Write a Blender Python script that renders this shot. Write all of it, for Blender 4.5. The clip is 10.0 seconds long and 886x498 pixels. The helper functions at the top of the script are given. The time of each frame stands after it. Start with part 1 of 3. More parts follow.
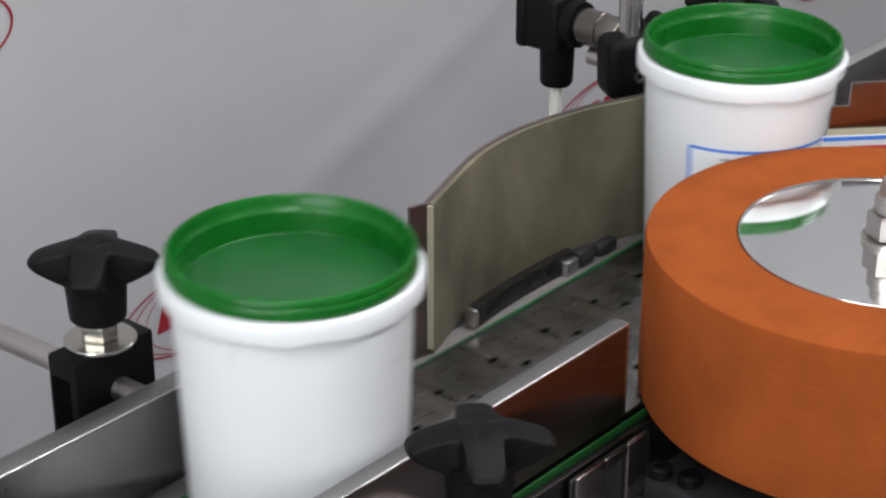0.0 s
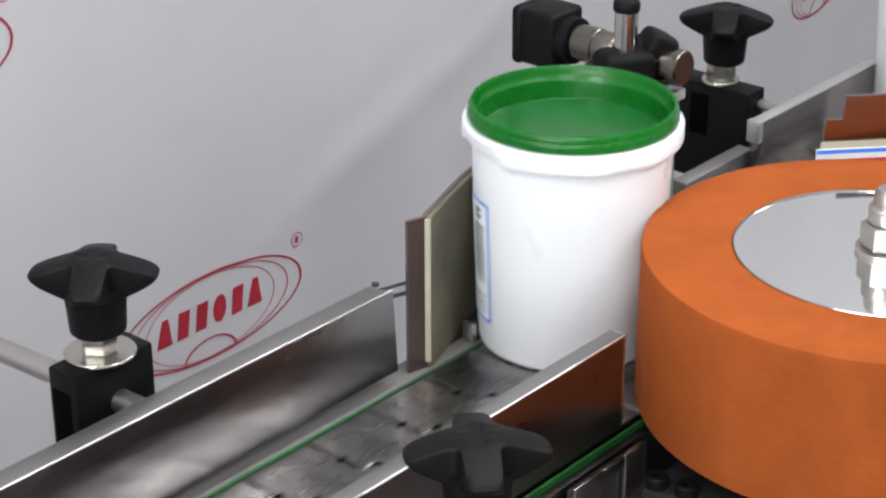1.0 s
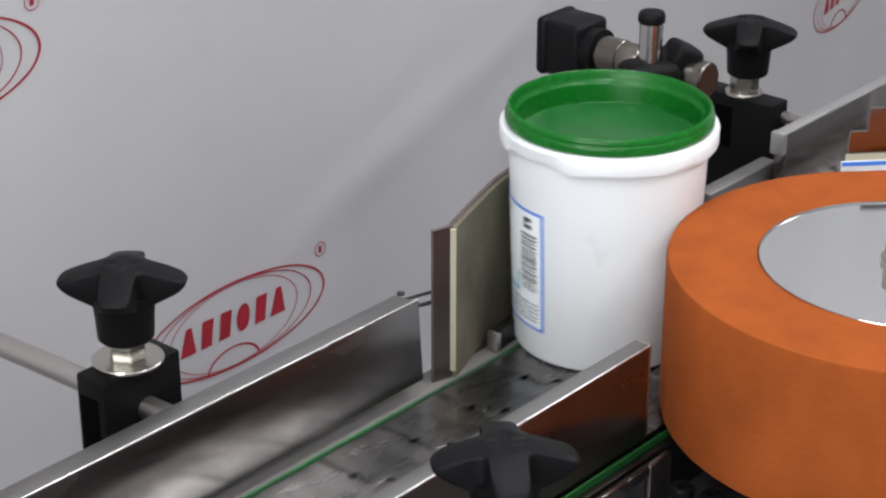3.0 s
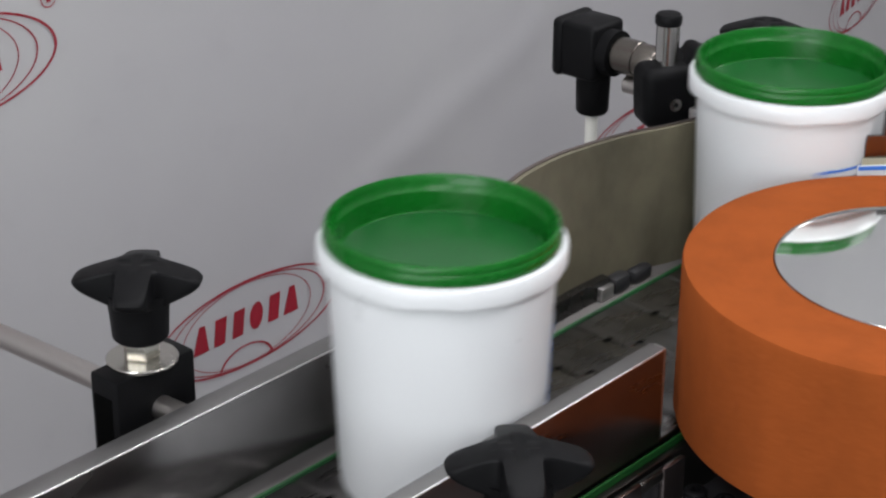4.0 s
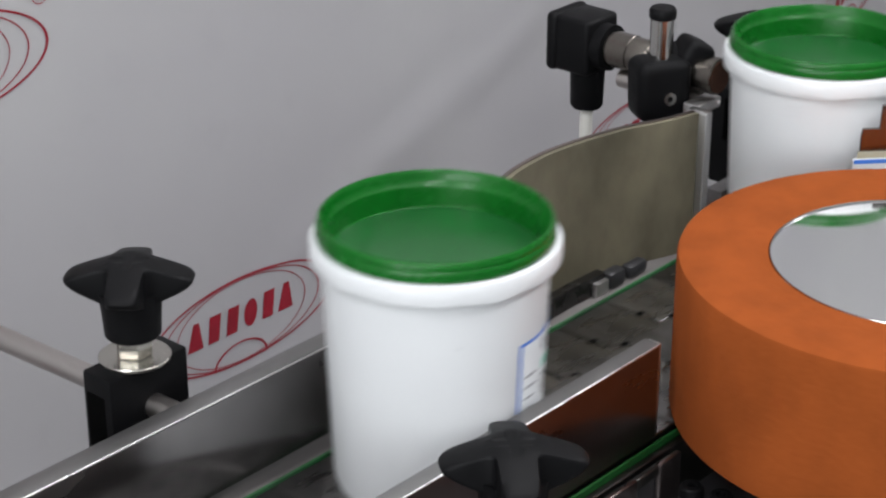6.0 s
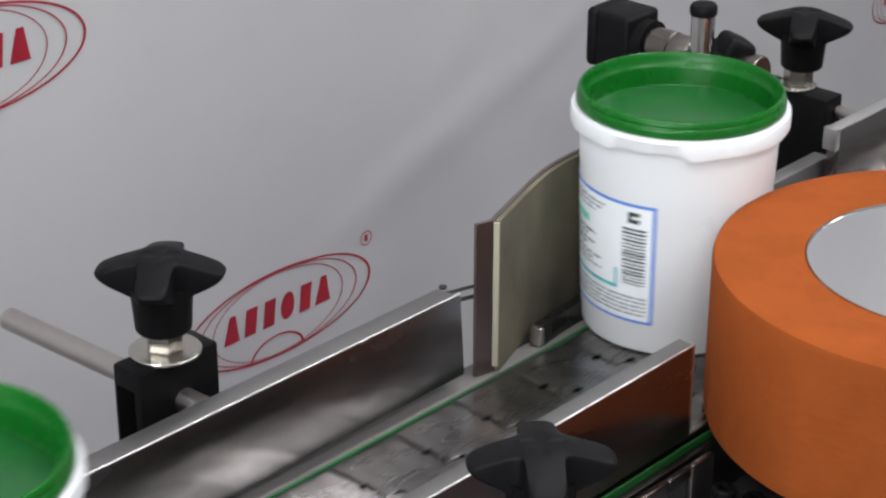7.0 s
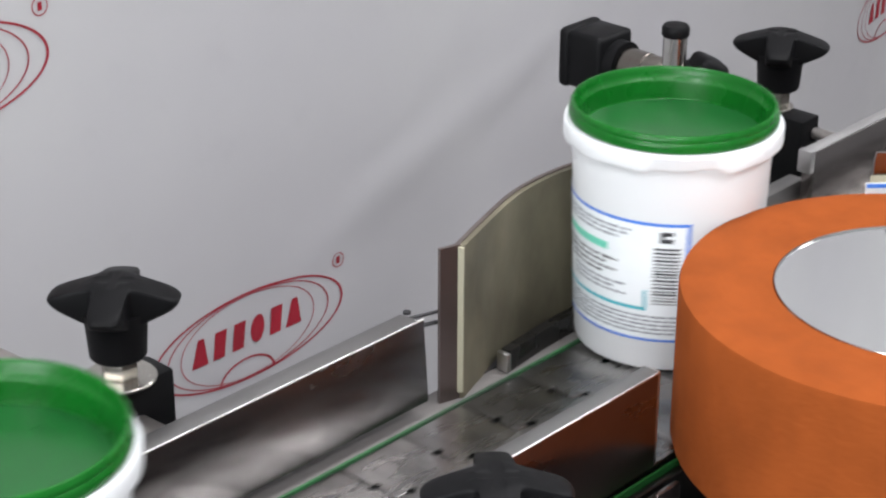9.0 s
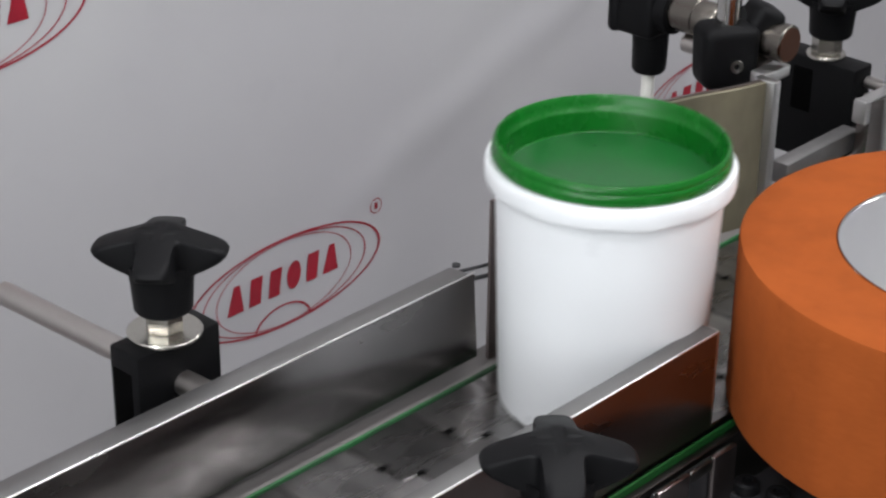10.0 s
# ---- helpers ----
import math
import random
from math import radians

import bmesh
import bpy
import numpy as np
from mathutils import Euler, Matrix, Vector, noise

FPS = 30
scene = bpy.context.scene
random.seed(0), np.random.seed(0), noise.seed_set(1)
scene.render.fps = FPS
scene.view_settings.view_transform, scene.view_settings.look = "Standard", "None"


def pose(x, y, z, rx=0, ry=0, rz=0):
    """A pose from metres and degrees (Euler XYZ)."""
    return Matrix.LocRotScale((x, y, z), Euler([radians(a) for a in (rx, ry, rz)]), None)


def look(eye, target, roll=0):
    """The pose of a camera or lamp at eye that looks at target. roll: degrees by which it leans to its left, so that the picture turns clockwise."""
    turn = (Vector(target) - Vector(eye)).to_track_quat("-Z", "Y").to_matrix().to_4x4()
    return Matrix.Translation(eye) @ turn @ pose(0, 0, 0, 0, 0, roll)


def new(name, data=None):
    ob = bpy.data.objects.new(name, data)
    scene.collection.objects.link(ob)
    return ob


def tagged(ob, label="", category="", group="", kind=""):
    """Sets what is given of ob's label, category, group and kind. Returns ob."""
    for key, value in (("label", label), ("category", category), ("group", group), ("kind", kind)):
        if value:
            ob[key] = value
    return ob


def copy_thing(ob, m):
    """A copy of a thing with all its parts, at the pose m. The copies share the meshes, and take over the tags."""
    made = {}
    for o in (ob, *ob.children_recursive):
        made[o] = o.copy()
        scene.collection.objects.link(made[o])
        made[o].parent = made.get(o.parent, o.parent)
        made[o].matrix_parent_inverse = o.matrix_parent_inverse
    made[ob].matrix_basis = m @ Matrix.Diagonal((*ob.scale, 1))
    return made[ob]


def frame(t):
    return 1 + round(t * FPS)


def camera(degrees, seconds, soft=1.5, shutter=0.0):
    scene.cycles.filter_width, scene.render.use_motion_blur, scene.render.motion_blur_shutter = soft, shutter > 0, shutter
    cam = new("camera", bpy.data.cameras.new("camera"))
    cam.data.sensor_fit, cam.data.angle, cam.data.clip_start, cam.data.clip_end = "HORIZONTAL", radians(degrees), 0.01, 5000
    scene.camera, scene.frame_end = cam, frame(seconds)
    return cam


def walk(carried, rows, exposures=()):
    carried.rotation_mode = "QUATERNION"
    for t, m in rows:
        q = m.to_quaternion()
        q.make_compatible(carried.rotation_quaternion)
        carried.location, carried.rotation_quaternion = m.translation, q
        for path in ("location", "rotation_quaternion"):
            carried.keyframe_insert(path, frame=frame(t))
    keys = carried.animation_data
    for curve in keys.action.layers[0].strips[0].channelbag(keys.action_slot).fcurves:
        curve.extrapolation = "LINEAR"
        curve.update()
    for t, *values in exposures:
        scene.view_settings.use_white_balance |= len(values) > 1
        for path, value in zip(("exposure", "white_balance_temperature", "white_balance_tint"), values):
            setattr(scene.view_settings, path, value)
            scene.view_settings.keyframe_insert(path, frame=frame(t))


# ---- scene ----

# ---------- camera ----------
cam = camera(25.19, 10.0, soft=2.3, shutter=0.5)
walk(cam, [
    (0.0, pose(-0.7535, -0.5722, 1.4203, 64.277, -0.181, -49.563)),
    (0.5, pose(-0.7554, -0.5760, 1.4159, 64.474, 0.254, -49.930)),
    (1.0, pose(-0.7600, -0.5793, 1.4180, 64.995, 0.073, -49.695)),
    (1.5, pose(-0.7660, -0.5867, 1.4220, 65.465, 0.043, -49.457)),
    (2.0, pose(-0.7692, -0.5860, 1.4247, 65.840, -0.021, -49.246)),
    (2.5, pose(-0.7649, -0.5780, 1.4212, 65.540, -0.105, -49.251)),
    (2.7, pose(-0.7664, -0.5777, 1.4168, 65.477, -0.028, -49.282)),
    (3.8, pose(-0.7667, -0.5734, 1.4209, 65.122, -0.341, -48.786)),
    (4.0, pose(-0.7664, -0.5731, 1.4192, 65.258, -0.379, -48.722)),
    (4.5, pose(-0.7683, -0.5719, 1.4221, 65.125, -0.497, -48.706)),
    (5.0, pose(-0.7666, -0.5718, 1.4193, 65.210, -0.306, -48.789)),
    (5.5, pose(-0.7641, -0.5699, 1.4195, 65.085, -0.308, -48.897)),
    (6.0, pose(-0.7618, -0.5715, 1.4178, 65.107, -0.156, -48.909)),
    (6.2, pose(-0.7620, -0.5717, 1.4191, 65.011, -0.205, -48.938)),
    (7.3, pose(-0.7430, -0.5757, 1.4189, 64.801, -0.082, -46.916)),
    (7.5, pose(-0.7374, -0.5767, 1.4195, 64.848, 0.018, -47.164)),
    (8.0, pose(-0.7295, -0.5795, 1.4217, 64.964, 0.071, -47.339)),
    (8.5, pose(-0.7311, -0.5813, 1.4196, 65.257, 0.046, -47.456)),
    (9.0, pose(-0.7258, -0.5775, 1.4178, 65.198, -0.217, -47.201)),
    (9.2, pose(-0.7268, -0.5735, 1.4185, 64.835, 0.056, -47.273)),
    (9.5, pose(-0.7178, -0.5567, 1.4173, 63.620, 0.003, -45.915)),
    (10.0, pose(-0.7180, -0.5396, 1.4134, 63.247, -0.789, -46.708)),
], exposures=[
    (0.0, -0.50),
    (0.5, 0.00),
    (1.0, 0.00),
    (1.5, -0.42),
    (2.0, -0.50),
    (2.5, -0.16),
    (4.0, -0.57),
    (4.5, -0.25),
    (5.0, -0.05),
    (5.5, -0.40),
    (6.0, -0.50),
    (7.5, -0.30),
    (8.0, -0.50),
    (8.5, -0.32),
    (9.0, -0.08),
    (9.5, -0.10),
    (10.0, -0.35),
])

# ---------- light ----------
world = bpy.data.worlds.new("room_light")
scene.world = world
world.use_nodes = True
world.node_tree.nodes["Background"].inputs[0].default_value = (0.80, 0.86, 1.0, 1)
world.node_tree.nodes["Background"].inputs[1].default_value = 0.05


def area_lamp(name, m, sx, sy, watts, colour):
    d = bpy.data.lights.new(name, "AREA")
    d.shape, d.size, d.size_y, d.energy, d.color = "RECTANGLE", sx, sy, watts, colour
    ob = new(name, d)
    ob.matrix_basis = m
    return ob


LAMP_TINT = (0.97, 0.97, 1.0)
LAMP_PLACES = [(-1.7, -1.5), (0.3, -1.5), (2.3, -1.5), (-1.7, -0.15), (0.3, -0.15), (2.3, -0.55)]
for lx, ly in LAMP_PLACES:
    area_lamp("ceiling_lamp_light", look((lx, ly, 2.70), (lx, ly, 0)), 1.15, 0.28, 30 if ly < -1 else 25, LAMP_TINT)
# daylight through the window in the west wall, to the viewer's left
WIN_Y0, WIN_Y1, WIN_Z0, WIN_Z1 = -2.7, 0.1, 0.9, 2.3
WIN_YC, WIN_ZC = (WIN_Y0 + WIN_Y1) / 2, (WIN_Z0 + WIN_Z1) / 2
area_lamp("window_daylight", look((-4.08, WIN_YC, WIN_ZC), (0, WIN_YC, WIN_ZC)), WIN_Y1 - WIN_Y0, WIN_Z1 - WIN_Z0, 150, (0.93, 0.97, 1.0))


# ---------- materials ----------
class Mat:
    def __init__(self, name, base, rough=0.5, metal=0.0, spec=0.5, coat=0.0):
        self.m = bpy.data.materials.new(name)
        self.m.use_nodes = True
        self.t = self.m.node_tree
        self.b = self.t.nodes["Principled BSDF"]
        self.set(Roughness=rough, Metallic=metal)
        self.b.inputs["Base Color"].default_value = (*base, 1)
        self.b.inputs["Specular IOR Level"].default_value = spec
        self.b.inputs["Coat Weight"].default_value = coat
        self.base = base
        self.coord = self.t.nodes.new("ShaderNodeTexCoord")

    def set(self, **kw):
        for k, v in kw.items():
            self.b.inputs[k].default_value = v

    def link(self, a, b):
        self.t.links.new(a, b)

    def noise(self, scale, detail=4, stretch=(1, 1, 1), rough=0.55):
        mp = self.t.nodes.new("ShaderNodeMapping")
        mp.inputs["Scale"].default_value = stretch
        self.link(self.coord.outputs["Object"], mp.inputs[0])
        n = self.t.nodes.new("ShaderNodeTexNoise")
        n.inputs["Scale"].default_value, n.inputs["Detail"].default_value = scale, detail
        n.inputs["Roughness"].default_value = rough
        self.link(mp.outputs[0], n.inputs["Vector"])
        return n.outputs["Fac"]

    def ramp(self, fac, stops):
        r = self.t.nodes.new("ShaderNodeValToRGB")
        e = r.color_ramp.elements
        while len(e) < len(stops):
            e.new(0.5)
        for el, (p, c) in zip(e, stops):
            el.position = p
            el.color = (*c, 1) if len(c) == 3 else c
        self.link(fac, r.inputs[0])
        return r.outputs[0]

    def mix(self, a, b, fac, kind="MIX"):
        n = self.t.nodes.new("ShaderNodeMix")
        n.data_type, n.blend_type = "RGBA", kind
        for s, v in ((6, a), (7, b), (0, fac)):
            if hasattr(v, "links"):
                self.link(v, n.inputs[s])
            else:
                n.inputs[s].default_value = (*v, 1) if isinstance(v, tuple) else v
        return n.outputs[2]

    def colour(self, out):
        self.link(out, self.b.inputs["Base Color"])

    def vary(self, scale, lo, hi, detail=4, stretch=(1, 1, 1)):
        """Base colour that wanders between lo and hi times the base."""
        f = self.noise(scale, detail, stretch)
        a = tuple(min(1, c * lo) for c in self.base)
        b = tuple(min(1, c * hi) for c in self.base)
        out = self.ramp(f, [(0.3, a), (0.7, b)])
        self.colour(out)
        return out

    def rough(self, scale, lo, hi, stretch=(1, 1, 1), detail=4):
        f = self.noise(scale, detail, stretch)
        self.link(self.ramp(f, [(0.3, (lo,) * 3), (0.72, (hi,) * 3)]), self.b.inputs["Roughness"])

    def bump(self, scale, strength, dist=0.001, stretch=(1, 1, 1), detail=3):
        b = self.t.nodes.new("ShaderNodeBump")
        b.inputs["Strength"].default_value, b.inputs["Distance"].default_value = strength, dist
        self.link(self.noise(scale, detail, stretch), b.inputs["Height"])
        old = self.b.inputs["Normal"].links
        if old:
            self.link(old[0].from_socket, b.inputs["Normal"])
        self.link(b.outputs[0], self.b.inputs["Normal"])
        return self


def brushed(name, base, lo, hi, stretch, grime=0.75, relief=0.012):
    m = Mat(name, base, 0.3, 1.0)
    m.vary(11, grime, 1.0, 5)
    m.rough(18, lo, hi, stretch, 5)
    m.bump(160, relief, 0.0003, stretch)
    return m


M_steel = brushed("stainless_steel_sheet", (0.31, 0.285, 0.275), 0.11, 0.22, (0.5, 1.5, 1.5), 0.8)
M_steel_dull = brushed("grimy_stainless_sheet", (0.30, 0.255, 0.25), 0.22, 0.38, (0.5, 1.5, 1.5), 0.7)
M_dull_top = brushed("dull_channel_steel", (0.29, 0.282, 0.278), 0.42, 0.60, (0.5, 2, 2), 0.7)
M_rail = brushed("smeared_polished_rail_face", (0.33, 0.314, 0.311), 0.14, 0.30, (0.5, 1.5, 1.5), 0.62)
M_rail.bump(14, 0.05, 0.0016, (1, 1, 0.5), 2)
M_flange = brushed("dull_bent_steel", (0.27, 0.225, 0.215), 0.38, 0.50, (1, 1, 0.4), 0.75)
M_edge = brushed("ground_steel_edge", (0.62, 0.61, 0.60), 0.28, 0.42, (0.3, 2, 2), 0.85)
M_chain = brushed("worn_chain_steel", (0.55, 0.535, 0.525), 0.20, 0.42, (0.6, 2.5, 1), 0.5, 0.03)
_info = M_chain.t.nodes.new("ShaderNodeObjectInfo")
_worn = M_chain.vary(34, 0.42, 1.0, 6, (1.6, 0.5, 1))
M_chain.colour(M_chain.mix(_worn, M_chain.ramp(_info.outputs["Random"], [(0.0, (0.5, 0.5, 0.5)), (1.0, (1.0, 1.0, 1.0))]), 1.0, "MULTIPLY"))
M_chain.bump(46, 0.16, 0.0025, (1.5, 0.4, 1))
# much paler than the rail steel, for the highlight lines along the rail edges
M_bright = Mat("bright_edge_highlight", (0.90, 0.89, 0.88), 0.3, 1.0)
M_bright.rough(60, 0.22, 0.45)
M_chrome = Mat("turned_steel", (0.58, 0.57, 0.55), 0.2, 1.0)
M_chrome.rough(400, 0.14, 0.22)
M_rod = Mat("matt_steel_rod", (0.46, 0.43, 0.41), 0.36, 1.0)
M_rod.rough(400, 0.30, 0.40)
M_barrel = Mat("nickel_plated_brass", (0.17, 0.155, 0.138), 0.24, 1.0)
M_barrel.rough(500, 0.20, 0.28)
M_zinc = Mat("zinc_plated_steel", (0.48, 0.46, 0.42), 0.25, 1.0)
M_zinc.rough(500, 0.20, 0.28)
M_mirror = Mat("polished_aluminium", (0.93, 0.95, 0.935), 0.05, 1.0)
M_mirror.rough(30, 0.03, 0.08)
M_black = Mat("black_moulded_plastic", (0.0045, 0.0045, 0.005), 0.5, spec=0.11)
M_black.rough(60, 0.42, 0.56)
M_black.bump(900, 0.15, 0.0002)
M_black2 = Mat("black_rubbery_plastic", (0.004, 0.004, 0.0045), 0.55, spec=0.11)
M_black2.rough(80, 0.45, 0.62)
M_dark = Mat("dark_painted_metal", (0.02, 0.02, 0.022), 0.35)
M_dark.rough(25, 0.25, 0.5)
M_glossy_dark = Mat("oily_dark_steel", (0.05, 0.048, 0.046), 0.22, 0.8)
M_glossy_dark.rough(60, 0.15, 0.38, (1, 1, 0.4))
M_side = brushed("dark_oily_channel", (0.10, 0.095, 0.09), 0.3, 0.5, (0.5, 1.5, 1.5), 0.6)
M_hole = Mat("black_gap", (0.002, 0.002, 0.002), 0.9, spec=0.02)

M_foam = Mat("orange_foam_rubber", (0.255, 0.060, 0.0128), 0.92, spec=0.08)
_f = M_foam.vary(34, 0.86, 1.11, 8, (1, 1, 0.55))
_s = M_foam.noise(95, 3)
M_foam.colour(M_foam.mix(_f, (0.22, 0.045, 0.010), M_foam.ramp(_s, [(0.62, (0, 0, 0)), (0.80, (0.5,) * 3)])))
M_foam.bump(240, 0.5, 0.0010)
M_foam.bump(40, 0.15, 0.0016)

M_tub = Mat("white_polypropylene", (0.685, 0.70, 0.71), 0.32, spec=0.5)
M_tub.b.inputs["Subsurface Weight"].default_value = 0.15
M_tub.b.inputs["Subsurface Radius"].default_value = (0.004, 0.004, 0.004)
M_tub.rough(30, 0.26, 0.40)
M_tub.bump(22, 0.10, 0.0012)
M_lid = Mat("green_polypropylene", (0.0030, 0.098, 0.0085), 0.3, spec=0.30)
M_lid.vary(30, 0.88, 1.1)
M_lid.rough(45, 0.22, 0.33)
M_lid.bump(60, 0.08, 0.0008)
M_lid_floor = Mat("dull_green_polypropylene", (0.0060, 0.083, 0.015), 0.34, spec=0.52)
_lf = M_lid_floor.vary(22, 0.86, 1.12)
M_lid_floor.colour(M_lid_floor.mix(_lf, (0.006, 0.030, 0.010), M_lid_floor.ramp(M_lid_floor.noise(38, 6), [(0.62, (0, 0, 0)), (0.74, (0.55,) * 3)])))
M_lid_floor.rough(14, 0.27, 0.36)
M_lid_floor.bump(9, 0.03, 0.002)
M_paper = Mat("white_label_paper", (0.80, 0.84, 0.86), 0.4)
M_paper.vary(40, 0.95, 1.03)
M_blue = Mat("blue_print", (0.06, 0.20, 0.66), 0.4)
M_teal = Mat("teal_print", (0.05, 0.42, 0.50), 0.4)
M_mint = Mat("mint_green_print", (0.16, 0.62, 0.46), 0.4)
M_grey_ink = Mat("grey_print", (0.25, 0.27, 0.30), 0.5)
M_ink = Mat("black_print", (0.03, 0.03, 0.035), 0.5)
M_redink = Mat("red_print", (0.55, 0.06, 0.07), 0.5)

M_pad = Mat("beige_rubber_sheet", (0.138, 0.124, 0.084), 0.6, spec=0.35)
M_pad.vary(24, 0.55, 1.25, 8, (1, 1, 0.6))
M_pad.rough(30, 0.45, 0.7, (1, 1, 0.3))
M_pad.bump(50, 0.12, 0.0008)
M_padedge = Mat("cream_rubber_edge", (0.36, 0.34, 0.25), 0.6)
M_strip = Mat("green_wear_strip", (0.030, 0.150, 0.050), 0.6, spec=0.25)
_g = M_strip.vary(40, 0.6, 1.15, 4, (0.4, 3, 3))
M_strip.colour(M_strip.mix(_g, (0.05, 0.055, 0.05), M_strip.ramp(M_strip.noise(22, 5, (0.7, 2, 2)), [(0.45, (0, 0, 0)), (0.68, (0.75,) * 3)])))
# near strip: same green, with the shade under the operator rail put into its colour
M_strip_shaded = Mat("shaded_green_wear_strip", (0.008, 0.070, 0.014), 0.55, spec=0.25)
M_strip_shaded.vary(40, 0.55, 1.15, 4, (0.4, 3, 3))
M_bed = Mat("grey_conveyor_edge", (0.135, 0.125, 0.120), 0.55, 0.0)
M_bed.vary(20, 0.85, 1.08, 4, (0.4, 2, 2))
M_cable = Mat("white_cable_sheath", (0.7, 0.69, 0.64), 0.5)
M_copper = Mat("copper_tinted_sensing_face", (0.040, 0.017, 0.010), 0.65, 0.0, 0.15)

M_banner = Mat("white_vinyl_banner", (0.385, 0.377, 0.388), 0.5, spec=0.25)
_n = M_banner.noise(3.2, 4)
_c = M_banner.ramp(_n, [(0.3, (0.366, 0.357, 0.371)), (0.7, (0.408, 0.403, 0.407))])
_n2 = M_banner.noise(28, 3)
M_banner.colour(M_banner.mix(_c, (0.35, 0.34, 0.35), M_banner.ramp(_n2, [(0.60, (0, 0, 0)), (0.75, (0.25,) * 3)])))
M_banner.rough(9, 0.42, 0.6)
M_banner.bump(700, 0.12, 0.0003)
M_banner.bump(8, 0.16, 0.006, (1, 1, 0.7), 3)
M_print = Mat("crimson_banner_print", (0.26, 0.007, 0.020), 0.5)
M_print.vary(60, 0.85, 1.1)

M_wall = Mat("painted_wall", (0.36, 0.36, 0.37), 0.8)
M_wall.vary(2, 0.93, 1.03)
M_glass = Mat("window_glass", (0.9, 0.93, 0.93), 0.02)
M_glass.set(**{"Transmission Weight": 1.0, "IOR": 1.45})
M_floor = Mat("grey_concrete_floor", (0.14, 0.137, 0.135), 0.55)
M_floor.vary(2.5, 0.75, 1.15, 6)
M_ceil = Mat("white_ceiling", (0.78, 0.78, 0.78), 0.9)
M_ceil.vary(3, 0.96, 1.02)
M_glow = Mat("lamp_diffuser", (0.9, 0.9, 0.9), 0.5)
M_glow.set(**{"Emission Strength": 3.0})
M_glow.b.inputs["Emission Color"].default_value = (0.97, 0.97, 1.0, 1)


# ---------- mesh helpers ----------
def mesh_of(name, bm, smooth=35):
    bmesh.ops.recalc_face_normals(bm, faces=bm.faces)
    me = bpy.data.meshes.new(name)
    bm.to_mesh(me)
    bm.free()
    if smooth:
        me.shade_smooth()
        me.set_sharp_from_angle(angle=radians(smooth))
    return me


def part(name, bm, material, parent=None, label="", smooth=35):
    me = bm if isinstance(bm, bpy.types.Mesh) else mesh_of(name, bm, smooth)
    if not me.materials:
        me.materials.append(material.m)
    ob = new(name, me)
    ob.parent = parent
    if label:
        tagged(ob, label)
    return ob


def thing(name, m, label, category, group="", kind=""):
    e = new(name)
    e.empty_display_size = 0.02
    e.matrix_basis = m
    return tagged(e, label, category, group, kind)


def box(x0, x1, y0, y1, z0, z1, bevel=0.0, seg=2, bm=None):
    own = bmesh.new()
    bmesh.ops.create_cube(own, size=1)
    for v in own.verts:
        v.co = ((x0 + x1) / 2 + v.co.x * (x1 - x0), (y0 + y1) / 2 + v.co.y * (y1 - y0), (z0 + z1) / 2 + v.co.z * (z1 - z0))
    if bevel:
        bmesh.ops.bevel(own, geom=own.edges[:], offset=bevel, segments=seg, affect="EDGES", profile=0.5)
    return merge(bm, own)


def merge(bm, own):
    if bm is None:
        return own
    me = bpy.data.meshes.new("scrap")
    own.to_mesh(me)
    own.free()
    bm.from_mesh(me)
    bpy.data.meshes.remove(me)
    return bm


def lathe(profile, n=64, bm=None, m=None, closed=False):
    """Turns (radius, height) pairs round z."""
    own = bmesh.new()
    rings = []
    for r, z in profile:
        if r < 1e-6:
            rings.append([own.verts.new((0, 0, z))])
        else:
            rings.append([own.verts.new((r * math.cos(2 * math.pi * i / n), r * math.sin(2 * math.pi * i / n), z)) for i in range(n)])
    pairs = list(zip(rings, rings[1:])) + ([(rings[-1], rings[0])] if closed else [])
    for a, b in pairs:
        for i in range(n):
            j = (i + 1) % n
            f = [a[i % len(a)], a[j % len(a)], b[j % len(b)], b[i % len(b)]]
            f = list(dict.fromkeys(f))
            if len(f) > 2:
                own.faces.new(f)
    if m:
        own.transform(m)
    return merge(bm, own)


def rod(p, q, r, n=24, bev=0.0006, bm=None):
    p, q = Vector(p), Vector(q)
    h = (q - p).length
    m = Matrix.Translation(p) @ (q - p).to_track_quat("Z", "Y").to_matrix().to_4x4()
    return lathe([(0, 0), (r - bev, 0), (r, bev), (r, h - bev), (r - bev, h), (0, h)], n, bm, m)


def hexnut(r, z0, z1, bm=None, m=None):
    own = lathe([(0, z0), (r * 0.93, z0), (r, z0 + 0.0008), (r, z1 - 0.0008), (r * 0.93, z1), (0, z1)], 6)
    if m:
        own.transform(m)
    return merge(bm, own)


def extrude_outline(pts, z0, z1, bevel=0.0, seg=2, bm=None):
    own = bmesh.new()
    f = own.faces.new([own.verts.new((x, y, z0)) for x, y in pts])
    g = bmesh.ops.extrude_face_region(own, geom=[f])
    for v in g["geom"]:
        if isinstance(v, bmesh.types.BMVert):
            v.co.z = z1
    if bevel:
        es = [e for e in own.edges if len(e.link_faces) == 2 and e.calc_face_angle(0) > 0.6]
        bmesh.ops.bevel(own, geom=es, offset=bevel, segments=seg, affect="EDGES", profile=0.5)
    return merge(bm, own)


